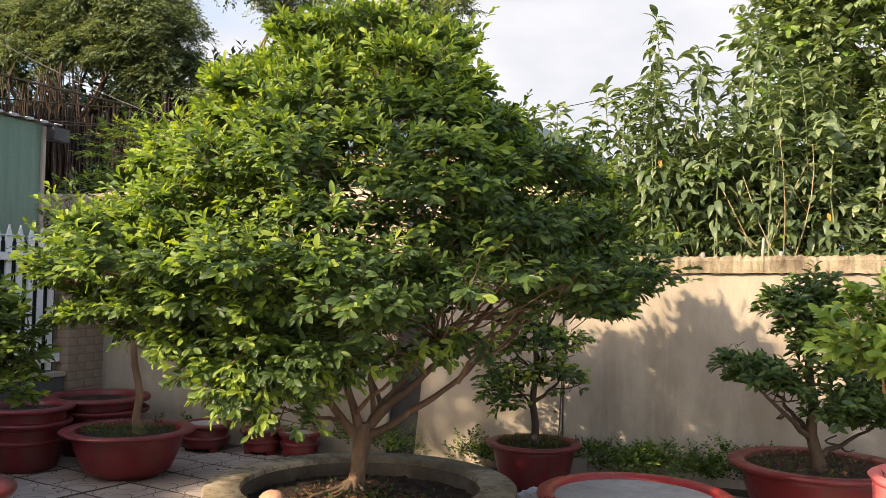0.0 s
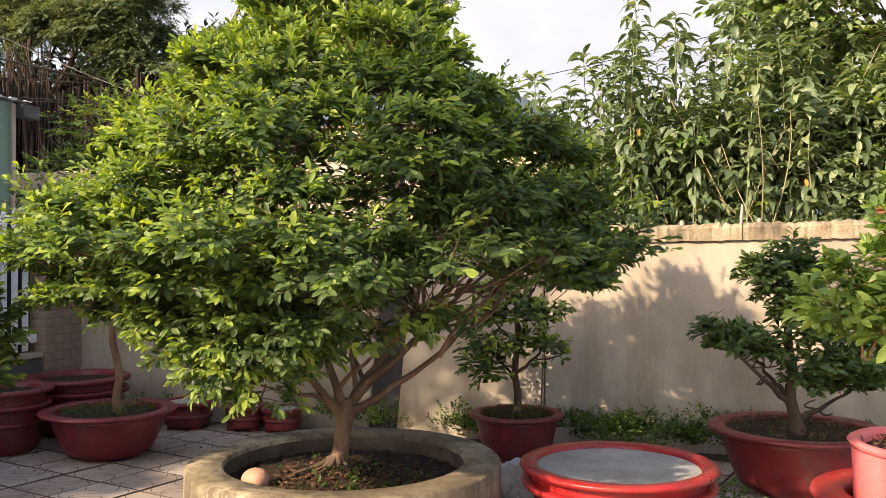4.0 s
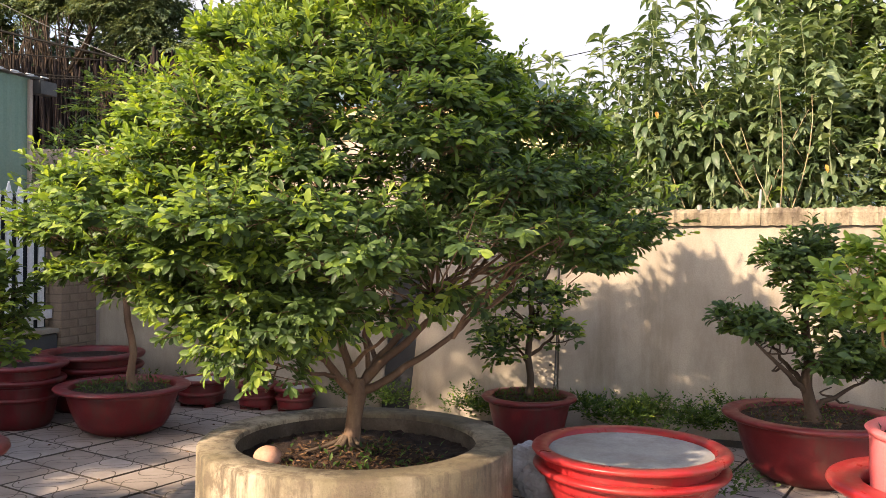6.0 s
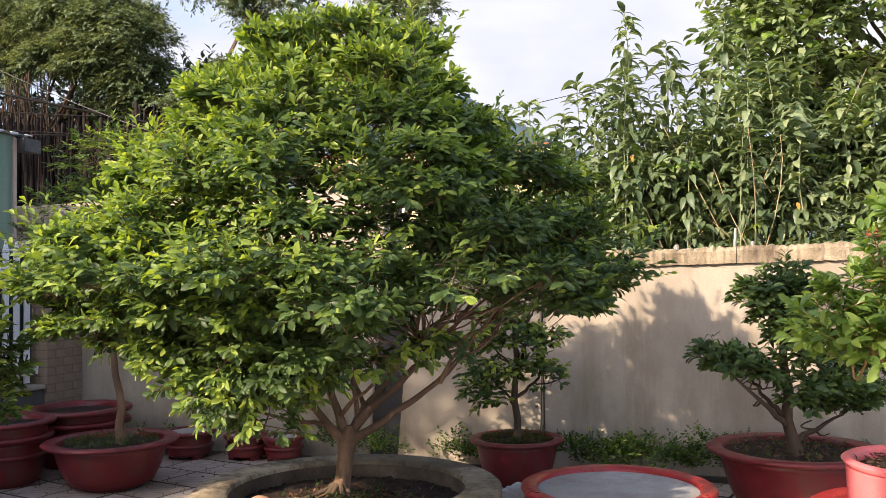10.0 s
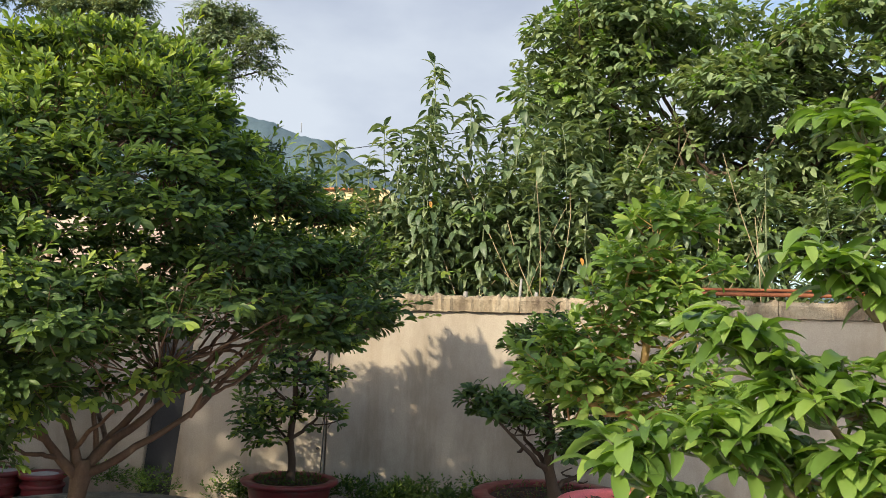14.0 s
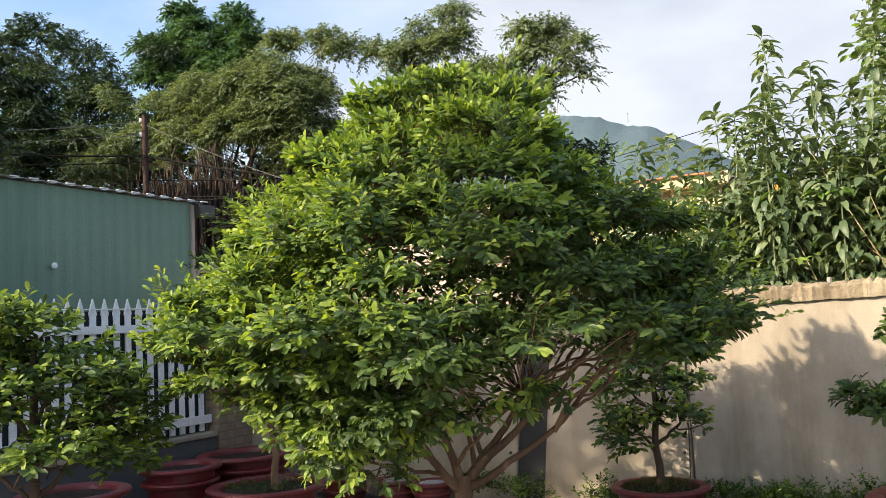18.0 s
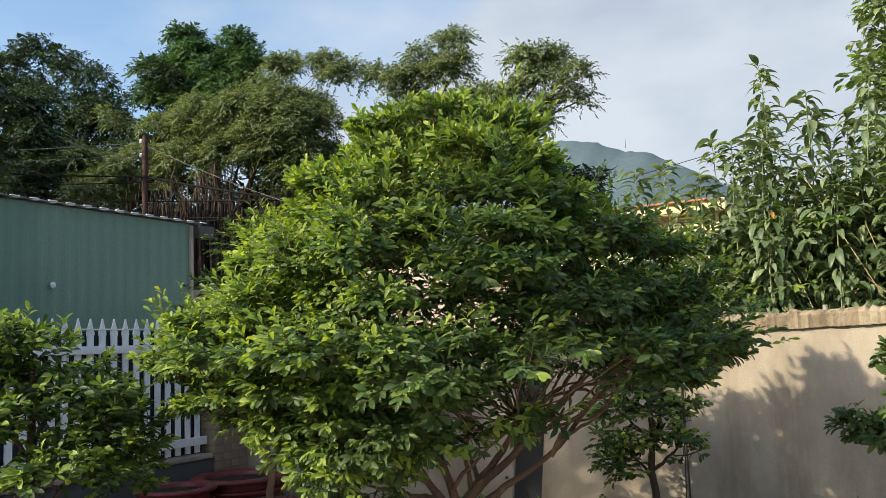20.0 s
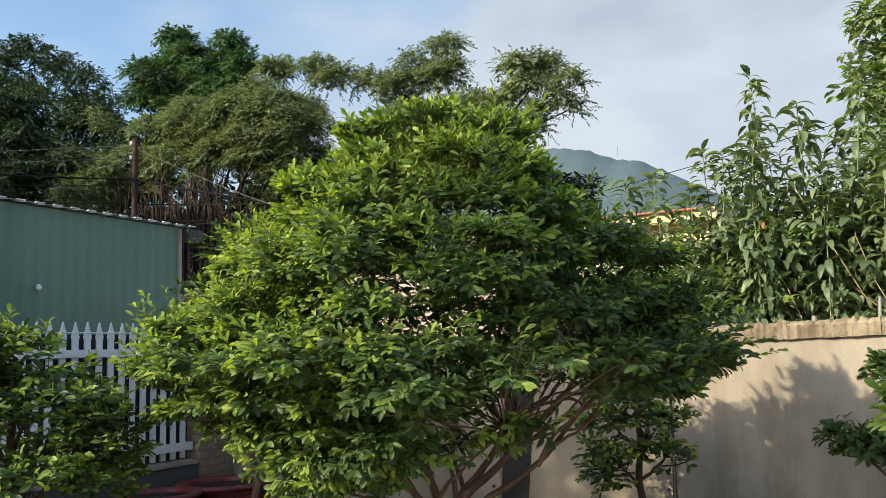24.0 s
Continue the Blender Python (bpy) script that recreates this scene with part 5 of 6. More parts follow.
small_tree("tree", "small broad-leaved tree with a yellow trunk in a pink tub", (.88, 3.62, .80), [(-0.37, 0, 0.60, .09, .12, .05), (-0.30, 0, 0.50, .11, .13, .05), (-0.22, -.05, 0.44, .10, .13, .05), (-0.21, .05, 0.66, .11, .14, .06), (-0.11, -.05, 0.54, .12, .15, .05), (-0.13, 0, 0.80, .11, .14, .06), (-0.02, .05, 0.70, .12, .14, .06), (0.14, 0, 0.48, .12, .15, .05), (0.27, .05, 0.58, .10, .13, .05), (0.21, 0, 0.72, .12, .14, .06), (0.08, .05, 0.88, .12, .15, .06), (-0.04, 0, 0.98, .11, .13, .06), (0.19, 0, 0.96, .11, .13, .06), (0.06, 0, 1.14, .12, .13, .07), (0.02, -.12, 0.40, .10, .12, .04), (0.29, -.1, 0.42, .10, .12, .05), (0.16, 0, 1.16, .10, .10, .06)],
           380, [LEAF_BIG, LEAF_YOUNG], BARK_YELLOW, [(0, 0, -.02), (.0, 0, .12), (-.02, 0, .25), (-.03, 0, .45), (.02, 0, .6), (.04, 0, .9)], [(7, (-.20, 0, .55)), (7, (-.42, 0, .56)), (7, (.25, 0, .52)), (9, (-.14, .1, .8)), (10, (.24, 0, .80)), (12, (.06, 0, 1.10)), (8, (.34, 0, .58)), (11, (-.05, 0, .98))], .030, 34, a=0,
           habit=rosettes, shoot=(.07, .13), per=8, leaf=(.058, .098), aspect=.46, young=.35, up=.3)
small_tree("bush", "dense leafy bush in a red pot near the fence", (-3.72, 2.98, .48), clumpy(np.random.default_rng(36), [(0, 0, .70, .34, .4, .22), (.36, 0, .56, .26, .3, .15), (.30, .05, .74, .26, .3, .17), (.44, 0, .48, .18, .2, .1), (-.4, 0, .7, .35, .35, .25), (-.02, 0, .98, .32, .4, .18), (.20, 0, .90, .24, .3, .14), (-.35, 0, 1.1, .35, .35, .2), (-.06, 0, 1.20, .2, .2, .12), (.20, -.1, .46, .28, .3, .14), (-.6, 0, 1.2, .3, .3, .2)], 5, .45, .7),
           850, [LEAF, LEAF_YOUNG], BARK_DARK, [(0, 0, -.02), (.02, 0, .15), (0, 0, .3), (.0, 0, .6), (0, 0, .9), (.0, 0, 1.1)], [(5, (.4, 0, .7)), (5, (-.4, 0, .7)), (7, (.2, 0, 1.1)), (8, (-.3, 0, 1.1))], .035, 35, a=45,
           habit=rosettes, shoot=(.08, .15), per=9, leaf=(.055, .09), aspect=.46, young=.7, up=.3)


# broad-leaved shrub close to the path, each leaf a piece of its own
def near_shrub():
    ob = thing("shrub", "broad-leaved green shrub with a pale brown trunk close by", "shrub")
    rng = np.random.default_rng(41)
    trunk = smooth_path([(1.10, 1.75, .24), (1.13, 1.75, .6), (1.18, 1.75, 1.1), (1.17, 1.75, 1.36), (1.165, 1.75, 1.62), (1.15, 1.75, 1.74), (1.14, 1.76, 1.84)], 24)
    v, f = tubes([(trunk, np.linspace(.020, .010, 24))], 10)
    put("trunk", mesh_of("trunk", v, f, BARK_PALE), ob, "pale brown trunk")
    groups = [(.98, 1.62, 1.66, .08, 6), (.82, 1.62, 1.53, .08, 7), (.91, 1.58, 1.45, .10, 9), (.78, 1.62, 1.35, .10, 9), (.62, 1.60, 1.31, .07, 6), (1.04, 1.58, 1.31, .10, 9), (1.0, 1.66, 1.44, .10, 8), (1.14, 1.60, 1.47, .09, 7), (1.22, 1.62, 1.35, .10, 8),
              (.81, 1.62, 1.17, .08, 6), (1.12, 1.58, 1.16, .10, 8), (1.10, 1.70, 1.82, .07, 5), (1.22, 1.72, 1.90, .09, 7), (1.06, 1.75, 1.95, .08, 5), (1.32, 1.74, 1.55, .11, 8), (1.34, 1.78, 1.78, .11, 8), (1.0, 1.5, 1.2, .08, 5), (1.34, 1.62, 1.2, .12, 7), (.92, 1.70, 1.30, .12, 8), (1.08, 1.66, 1.62, .08, 5), (.95, 1.60, 1.08, .12, 7), (.72, 1.66, 1.22, .08, 5)]
    shapes = []
    for k in range(5):
        v, f = leaf_arrays(np.zeros((1, 3)), np.array([[1.0, 0, 0]]), np.array([[0, 0, 1.0]]), np.array([1.0]), np.array([.36 + .025 * k]), (OVAL[0] * (1, 1, .6 + .6 * k), OVAL[1]))
        shapes.append(mesh_of("leaf", v, f, LEAF_BIG))
    spots, twigs = [], []
    for x, y, z, r, n in groups:
        c = np.array([x, y, z])
        near = trunk[np.abs(trunk[:, 2] - (z - .55 * np.hypot(x - 1.16, y - 1.75))).argmin()]
        limb = smooth_path([near, near * .5 + c * .5 + (0, 0, -.03), c], 10)
        limb[2:-1] += rng.normal(0, .005, (7, 3))
        v, f = tubes([(limb, np.linspace(.011, .005, 10))], 7)
        put("stem", mesh_of("stem", v, f, BARK_PALE), ob)
        for _ in range(int(n * 2.0)):
            d = unit(rng.normal(size=3)) * rng.uniform(.2, 1) * r * np.array([1, 1, .7])
            spots.append((c + d, unit(d + (c - near) * .4 + (0, 0, .04))))
            twigs.append((curve(limb[rng.integers(6, 10)], c + d, (0, 0, -.015), 5), np.linspace(.0042, .0022, 5)))
    order = rng.permutation(len(spots))
    rest, made = [], 0
    for k in order:
        q, d = spots[k]
        a0 = rng.uniform(0, 6.3)
        for j in range(7):
            a = a0 + j * 2.4
            out = Vector((math.cos(a), math.sin(a), rng.uniform(-.50, .45) - .04 * j)) + Vector(d.tolist()) * .35
            out.normalize()
            z = (Vector((0, 0, 1)) + Vector(rng.normal(0, .22, 3))).normalized()
            y = z.cross(out).normalized()
            z = out.cross(y)
            s = rng.uniform(.050, .094) * (1.0 if j < 5 else .7)
            m = Matrix((out, y, z)).transposed().to_4x4()
            m.translation = Vector(q) + Vector(d.tolist()) * rng.uniform(-.05, .02)
            if made < 300:
                made += 1
                put("leaf", shapes[rng.integers(5)], ob, at=m @ Matrix.Diagonal((s, s, s, 1)))
            else:
                rest.append((m.translation, out, z, s))
    v, f = tubes(twigs, 5)
    put("fine_branching", mesh_of("fine_branching", v, f, STALK), ob)["kind"] = "stuff"
    p, w, n, ln = (np.array([r[i] for r in rest]) for i in range(4))
    v, f = leaf_arrays(p, w, n, ln, ln * .41, (OVAL[0] * (1, 1, 1.6), OVAL[1]))
    put("foliage", mesh_of("foliage", v, f, LEAF_BIG), ob)["kind"] = "stuff"


near_shrub()


# tall leafy stalks behind the wall
def tall_stalks():
    rng = np.random.default_rng(51)
    stalks = [(-.58, 7.8, 3.98), (-.60, 7.95, 3.6), (-.22, 7.8, 3.68), (-.20, 7.95, 3.5), (.30, 7.8, 3.85), (.09, 7.85, 3.45), (-1.02, 7.8, 3.38), (-1.48, 7.8, 3.22), (-1.75, 7.8, 3.2), (-1.25, 7.95, 3.0), (-.85, 7.7, 3.3), (-.76, 8.0, 3.4),
              (-.45, 7.65, 3.2), (-.05, 7.6, 3.1), (.14, 7.6, 3.0), (.5, 8.1, 3.7), (.45, 7.6, 3.2), (.62, 7.7, 3.4), (.78, 7.9, 3.5), (.95, 8.0, 3.5), (1.2, 7.7, 3.2), (1.5, 8.1, 3.3), (1.9, 7.8, 3.0), (2.4, 8.0, 3.0),
              (-.55, 7.5, 2.9), (.0, 7.45, 2.8), (.4, 7.45, 2.8), (.85, 7.5, 2.8), (-1.1, 7.5, 2.6), (-.3, 7.5, 3.0), (1.6, 7.5, 2.7), (2.9, 7.9, 2.9), (3.4, 7.7, 2.8)]
    stalks += [(rng.uniform(-1.5, 2.6), rng.uniform(7.45, 8.5), 0) for _ in range(15)]
    for x, y, top in stalks:
        top = top or np.interp(x, [-1.5, -.7, .2, 1.2, 2.6], [2.7, 3.2, 3.2, 3.3, 3.0]) + rng.uniform(-.5, .2)
        ob = thing("tall_plant", "tall leafy green stalk growing behind the yard wall", "plant", "tall plants behind the wall")
        lean = rng.normal(0, .05, 2)
        pts = curve((x - lean[0] * 3, y, 0), (x, y + lean[1], top), (rng.normal(0, .06), rng.normal(0, .05), 0), 12, rng, .008)
        v, f = tubes([(pts, np.linspace(.010, .004, 12))], 6)
        put("stalk", mesh_of("stalk", v, f, STALK), ob)
        zs = np.concatenate([np.arange(1.6, top - .35, .050), np.arange(top - .35, top, .036)])
        c = np.array([np.interp(zs, pts[:, 2], pts[:, j]) for j in range(3)]).T
        turn = np.arange(len(zs)) * 1.57 + rng.uniform(0, 6)
        P, W, Nn, L = [], [], [], []
        for q, a in zip(c, turn):
            low = min(1.0, (top - q[2]) / .7)
            for side in (0, 2.1, 4.2):
                a2 = a + side + rng.normal(0, .3)
                ca2, sa2 = math.cos(a2), math.sin(a2)
                out = rng.uniform(.015, .20) * low
                P.append(q + (ca2 * out, sa2 * out, .25 * out))
                W.append((ca2, sa2, .40 - 1.0 * low + rng.normal(0, .4)))
                Nn.append((ca2 * .7 * low + rng.normal(0, .25), sa2 * .7 * low + rng.normal(0, .25), 1))
                L.append(rng.uniform(.055, .165) * (1.25 - .25 * low))
        L = np.array(L)
        v, f = leaf_arrays(np.array(P), np.array(W), np.array(Nn), L, L * .40, (BROAD[0] * (1, 1, 1.25), BROAD[1]))
        put("leaves", mesh_of("leaves", v, f, LEAF_STEM), ob)["kind"] = "stuff"


tall_stalks()


def undergrowth():
    rng = np.random.default_rng(52)
    lumps = [(x, y, z, .55, .35, .50) for x, y, z in zip(np.linspace(-2.4, 6, 20), rng.uniform(7.7, 8.6, 20), rng.uniform(1.0, 2.1, 20))]
    lumps += [(rng.uniform(-.9, 3.2), rng.uniform(8.0, 8.8), rng.uniform(2.0, 2.7), .40, .35, .35) for _ in range(16)]
    v, f, s, _ = foliage(rng, lumps, 4600, sprig=(.2, .4), per=9, leaf=(.06, .125), aspect=.5, shape=FULL, shell=.3, young=.1, droop=.5)
    tagged(put("undergrowth", mesh_of("undergrowth", v, f, [LEAF_STEM, LEAF_YOUNG], s)), "tangled green undergrowth crowding behind the yard wall", "undergrowth", kind="stuff")
    lumps = [(x, rng.uniform(7.7, 8.6), rng.uniform(1.9, 2.85) - .25 * max(0, -x), .30, .3, .36) for x in np.linspace(-1.0, 2.2, 26)]
    v, f, s, _ = foliage(rng, lumps, 600, sprig=(.2, .4), per=8, leaf=(.09, .165), aspect=.5, shape=BROAD, shell=.3, young=.1, droop=.55)
    tagged(put("undergrowth", mesh_of("undergrowth", v, f, [LEAF_STEM, LEAF_BIG], s)), "broad-leaved green growth crowding between tall stalks", "undergrowth", kind="stuff")
    sticks = []
    for _ in range(44):
        a = np.array([rng.uniform(-.6, 2.6), rng.uniform(7.35, 8.3), rng.uniform(1.2, 1.9)])
        sticks.append((curve(a, a + (rng.normal(0, .5), rng.normal(0, .2), rng.uniform(.7, 1.6)), rng.normal(0, .05, 3), 5), np.linspace(.0055, .003, 5)))
    v, f = tubes(sticks, 4)
    tagged(put("dry_stems", mesh_of("dry_stems", v, f, STRAW)), "dry tan stems leaning among the undergrowth", "stems", kind="stuff")
    for q, ln in (((-.52, 7.42, 2.62), .07), ((.80, 7.45, 2.16), .075)):
        v, f = leaf_arrays(np.array([q]), np.array([(0.25, -.3, -1.0)]), np.array([(0.2, -1.0, .2)]), np.array([ln]), np.array([ln * .5]), FULL)
        tagged(put("yellowed_leaf", mesh_of("yellowed_leaf", v, f, LEAF_ORANGE)), "single orange yellowed leaf hanging among green stalks", "leaf")


undergrowth()


def big_tree(name, label, base, height, lumps, count, mats, bark, r0, seed, limbs=6, **kw):
    ob = thing(name, label, "tree")
    rng = np.random.default_rng(seed)
    b = np.array(base, float)
    top = b + (rng.normal(0, .2), rng.normal(0, .2), height)
    pts = curve(b - (0, 0, .05), top, rng.normal(0, .15, 3) * (1, 1, 0), 12, rng, .03)
    v, f = tubes([(pts, np.linspace(r0, r0 * .4, 12))], 10)
    put("trunk", mesh_of("trunk", v, f, bark), ob)
    order = rng.permutation(len(lumps))[:limbs]
    for k in order:
        put("limb", limb_mesh(branching(rng, pts[rng.integers(5, 11)], [lumps[k][:3]], r0 * .45, .012, .2, 4, .03, .6)[0], bark, 6), ob)
    crown(ob, rng, clumpy(rng, lumps, 9, .36, .8), count, mats, twigs=False, **kw)
    return ob


big_tree("broadleaf_tree", "large broad-leaved tree rising behind the yard wall", (2.6, 9.4, 0), 3.6,
         [(.62, 9.0, 4.45, .42, .5, .34), (.95, 9.0, 4.75, .45, .5, .34), (.55, 9.0, 3.9, .40, .5, .36), (.9, 9.0, 3.7, .6, .6, .5), (.75, 8.9, 3.0, .5, .6, .45), (1.4, 9.0, 4.65, .6, .7, .4), (1.3, 9.1, 4.1, .6, .7, .5), (2.2, 9.1, 4.55, .6, .7, .4), (2.0, 8.8, 3.8, .7, .8, .5), (1.5, 9.1, 3.3, .7, .8, .5), (2.9, 9.0, 4.3, .6, .8, .4), (3.6, 9.0, 4.6, .6, .8, .4), (2.8, 8.8, 3.4, .7, .8, .5), (2.6, 9.2, 4.1, .7, .8, .5), (4.2, 9.0, 4.6, .6, .8, .4), (3.7, 8.8, 3.8, .7, .8, .5), (1.5, 8.7, 2.7, .7, .6, .4), (2.4, 8.6, 2.5, .7, .6, .45), (4.6, 9.2, 4.3, .7, .9, .5), (3.4, 8.6, 2.5, .7, .6, .5), (3.5, 8.8, 3.1, .7, .6, .5), (4.4, 8.8, 3.2, .7, .6, .5), (4.4, 8.7, 2.4, .7, .6, .5), (5.2, 8.9, 3.6, .7, .7, .6), (5.2, 8.8, 2.6, .7, .7, .6)],
         6400, [LEAF_TREE, LEAF_BIG], BARK_DARK, .10, 61, 14, sprig=(.18, .36), per=8, leaf=(.08, .155), aspect=.50, shape=FULL, young=.3, shell=.6, droop=.8)

# Unseen tree added out of view to shade the wall and crown.
big_tree("unseen_shade_tree", "unseen leafy tree added to shade the wall and crown", (-2.8, -1.4, 0), 4.9,
         [(-3.5, -1.0, 5.9, .7, .7, .5), (-2.7, -1.0, 6.1, .7, .7, .5), (-1.9, -1.1, 5.8, .6, .7, .5), (-3.0, -1.2, 6.6, .8, .7, .5), (-2.1, -1.2, 6.5, .7, .7, .5), (-1.2, -1.2, 6.1, .6, .6, .5), (-3.7, -1.0, 5.2, .5, .6, .35), (-3.2, -1.1, 4.8, .5, .6, .35)],
         1900, [LEAF_WOOD, LEAF_BIG], BARK_DARK, .12, 68, 6, sprig=(.25, .45), per=9, leaf=(.10, .15), aspect=.46, shape=SIMPLE, young=.2, shell=.45)

# Second unseen tree, its clumps placed to shade pots, paving and wall.
big_tree("unseen_shade_tree", "unseen leafy tree added past the shed to shade pots and wall", (-9.2, .2, 0), 4.6,
         [(-9.6, .0, 4.6, .9, .9, .6), (-8.4, .2, 4.3, .8, .9, .6), (-7.6, .3, 4.2, .6, .8, .5), (-9.0, .2, 5.4, 1.0, .9, .6), (-8.0, .3, 5.2, .8, .9, .5), (-10.4, .0, 5.2, .8, .9, .6), (-9.8, .1, 6.0, .8, .8, .5), (-7.6, -3.2, 4.2, .7, .6, .4), (-8.4, -3.0, 4.1, .7, .7, .4), (-8.4, -2.0, 4.3, .5, .5, .35), (-8.2, -.5, 4.3, .6, .6, .4), (-7.35, -1.0, 6.75, .36, .5, .25), (-6.75, -1.0, 6.95, .36, .5, .25), (-7.0, -1.0, 7.2, .4, .5, .25), (-7.65, -1.0, 5.75, .26, .4, .25), (-7.1, -1.0, 6.25, .40, .5, .24), (-6.65, -1.0, 6.5, .36, .5, .22), (-7.28, -1.0, 5.75, .18, .3, .30), (-6.75, -1.0, 6.08, .30, .3, .12), (-8.8, -1.0, 4.7, .6, .5, .35), (-9.3, -1.2, 4.3, .6, .5, .35), (-8.3, -1.1, 4.9, .5, .5, .3)],
         4300, [LEAF_WOOD, LEAF_BIG], BARK_DARK, .14, 69, 6, sprig=(.25, .4), per=9, leaf=(.11, .17), aspect=.46, shape=SIMPLE, young=.2, shell=.35)

def along(rng, n, x0, x1, y, z0, z1, r):
    """Loose clumps filling a stretch of a tree's crown."""
    return [(rng.uniform(x0, x1), y + rng.uniform(-.4, .4), rng.uniform(z0, z1), r * rng.uniform(.8, 1.25), r * rng.uniform(.8, 1.2), r * rng.uniform(.6, .9)) for _ in range(n)]


WR = np.random.default_rng(60)
SPREADING = [(x, 14 + dy, z, r, r * 1.1, r * .72) for x, z, r, dy in (
    (-10.8, 7.5, .50, 0), (-10.0, 7.5, .45, .1), (-9.3, 7.15, .42, 0), (-8.6, 6.95, .45, .2), (-10.4, 6.7, .45, 0), (-10.9, 6.2, .5, 0), (-8.0, 6.5, .42, .1), (-7.5, 7.1, .40, 0), (-6.95, 7.35, .36, .1), (-7.8, 6.8, .38, 0), (-7.1, 6.7, .42, 0), (-6.75, 6.9, .30, 0), (-6.5, 6.2, .38, .1),
    (-5.5, 6.68, .38, 0), (-4.95, 6.62, .38, .1), (-4.55, 6.2, .36, 0), (-5.2, 6.2, .42, 0), (-5.85, 6.1, .38, 0), (-4.5, 5.82, .26, .1), (-5.4, 5.6, .40, 0), (-4.95, 5.7, .32, 0), (-6.0, 5.5, .42, .2), (-6.6, 5.7, .40, 0), (-7.3, 5.8, .42, .1), (-7.5, 5.2, .45, 0), (-6.3, 5.0, .45, 0), (-5.4, 5.0, .38, .1), (-8.5, 5.4, .45, 0))]
WOODS = [
    ("spreading tree with fine leaves beyond the shed", (-8.8, 14.6, 0), 5.6, SPREADING, 5600, LEAF_WOOD, 62, 14),
    ("dense tree with drooping fine leaves beyond the shed", (-12.5, 13.6, 0), 4.8, along(WR, 13, -15.7, -13.2, 13, 5.2, 6.5, .50) + along(WR, 30, -13.4, -9.6, 13, 5.3, 6.7, .48) + along(WR, 14, -11.2, -8.2, 13.2, 4.2, 5.6, .44) + along(WR, 3, -15.4, -14.2, 12.2, 4.9, 5.3, .34) + [(-15.2, 13, 6.95, .40, .4, .3), (-10.7, 13, 6.8, .5, .5, .32)], 13000, LEAF_WOOD, 63, 12),
    ("tall dark green tree standing behind other trees", (-15.8, 17.0, 0), 7.5, [(x, 16.4, z, r, r, r * .75) for x, z, r in ((-17.3, 9.5, .62), (-16.6, 10.15, .55), (-16.5, 9.3, .7), (-15.8, 9.5, .55), (-14.7, 9.55, .6), (-14.1, 9.0, .55), (-15.2, 8.9, .7), (-17.0, 8.5, .75), (-15.8, 8.2, .8), (-14.4, 8.2, .75), (-16.6, 7.5, .9), (-15, 7.3, .9))], 4000, LEAF_TALL, 64, 7),
    ("broad dark green tree at the edge of the woods", (-21.5, 16.5, 0), 7.5, [(x, 16, z, r, r, r * .75) for x, z, r in ((-24.6, 10.3, .9), (-23.6, 10.5, .8), (-22.2, 10.75, .75), (-21.1, 10.2, .7), (-20.2, 9.75, .7), (-19.4, 9.2, .65), (-18.5, 8.6, .6), (-22.6, 9.6, 1), (-20.8, 9.0, .9), (-19.2, 8.1, .8))] + along(WR, 26, -26, -16.6, 15.7, 4.6, 8.8, 1.0), 8500, LEAF_DEEP, 65, 8),
    ("low dark tree beyond the neighbour wall", (-6.0, 16.0, 0), 3.0, [(-5.6, 15, 4.75, .5, .6, .35), (-6.6, 15, 4.6, .7, .7, .45), (-4.9, 15.2, 4.5, .4, .4, .25), (-5.2, 15, 4.3, .5, .5, .3)], 520, LEAF_DEEP, 66, 4),
    ("spreading tree beyond the green shed", (-17.0, 12.0, 0), 5.0, along(WR, 20, -21.5, -16.0, 12, 4.6, 7.0, .75), 4600, LEAF_DEEP, 67, 6),
    # Unseen tree, added out of view so shade falls on the roots.
    ("unseen leafy tree added behind the shed to shade the roots", (-15.4, 8.3, 0), 5.4, along(WR, 16, -17.6, -13.0, 8.2, 4.9, 7.6, .75), 2200, LEAF_DEEP, 70, 6),
]
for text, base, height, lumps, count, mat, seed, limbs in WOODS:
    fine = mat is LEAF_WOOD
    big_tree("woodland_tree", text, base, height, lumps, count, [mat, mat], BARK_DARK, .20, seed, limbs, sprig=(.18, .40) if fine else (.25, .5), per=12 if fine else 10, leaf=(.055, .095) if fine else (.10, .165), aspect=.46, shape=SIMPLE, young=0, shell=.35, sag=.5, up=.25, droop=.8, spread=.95)


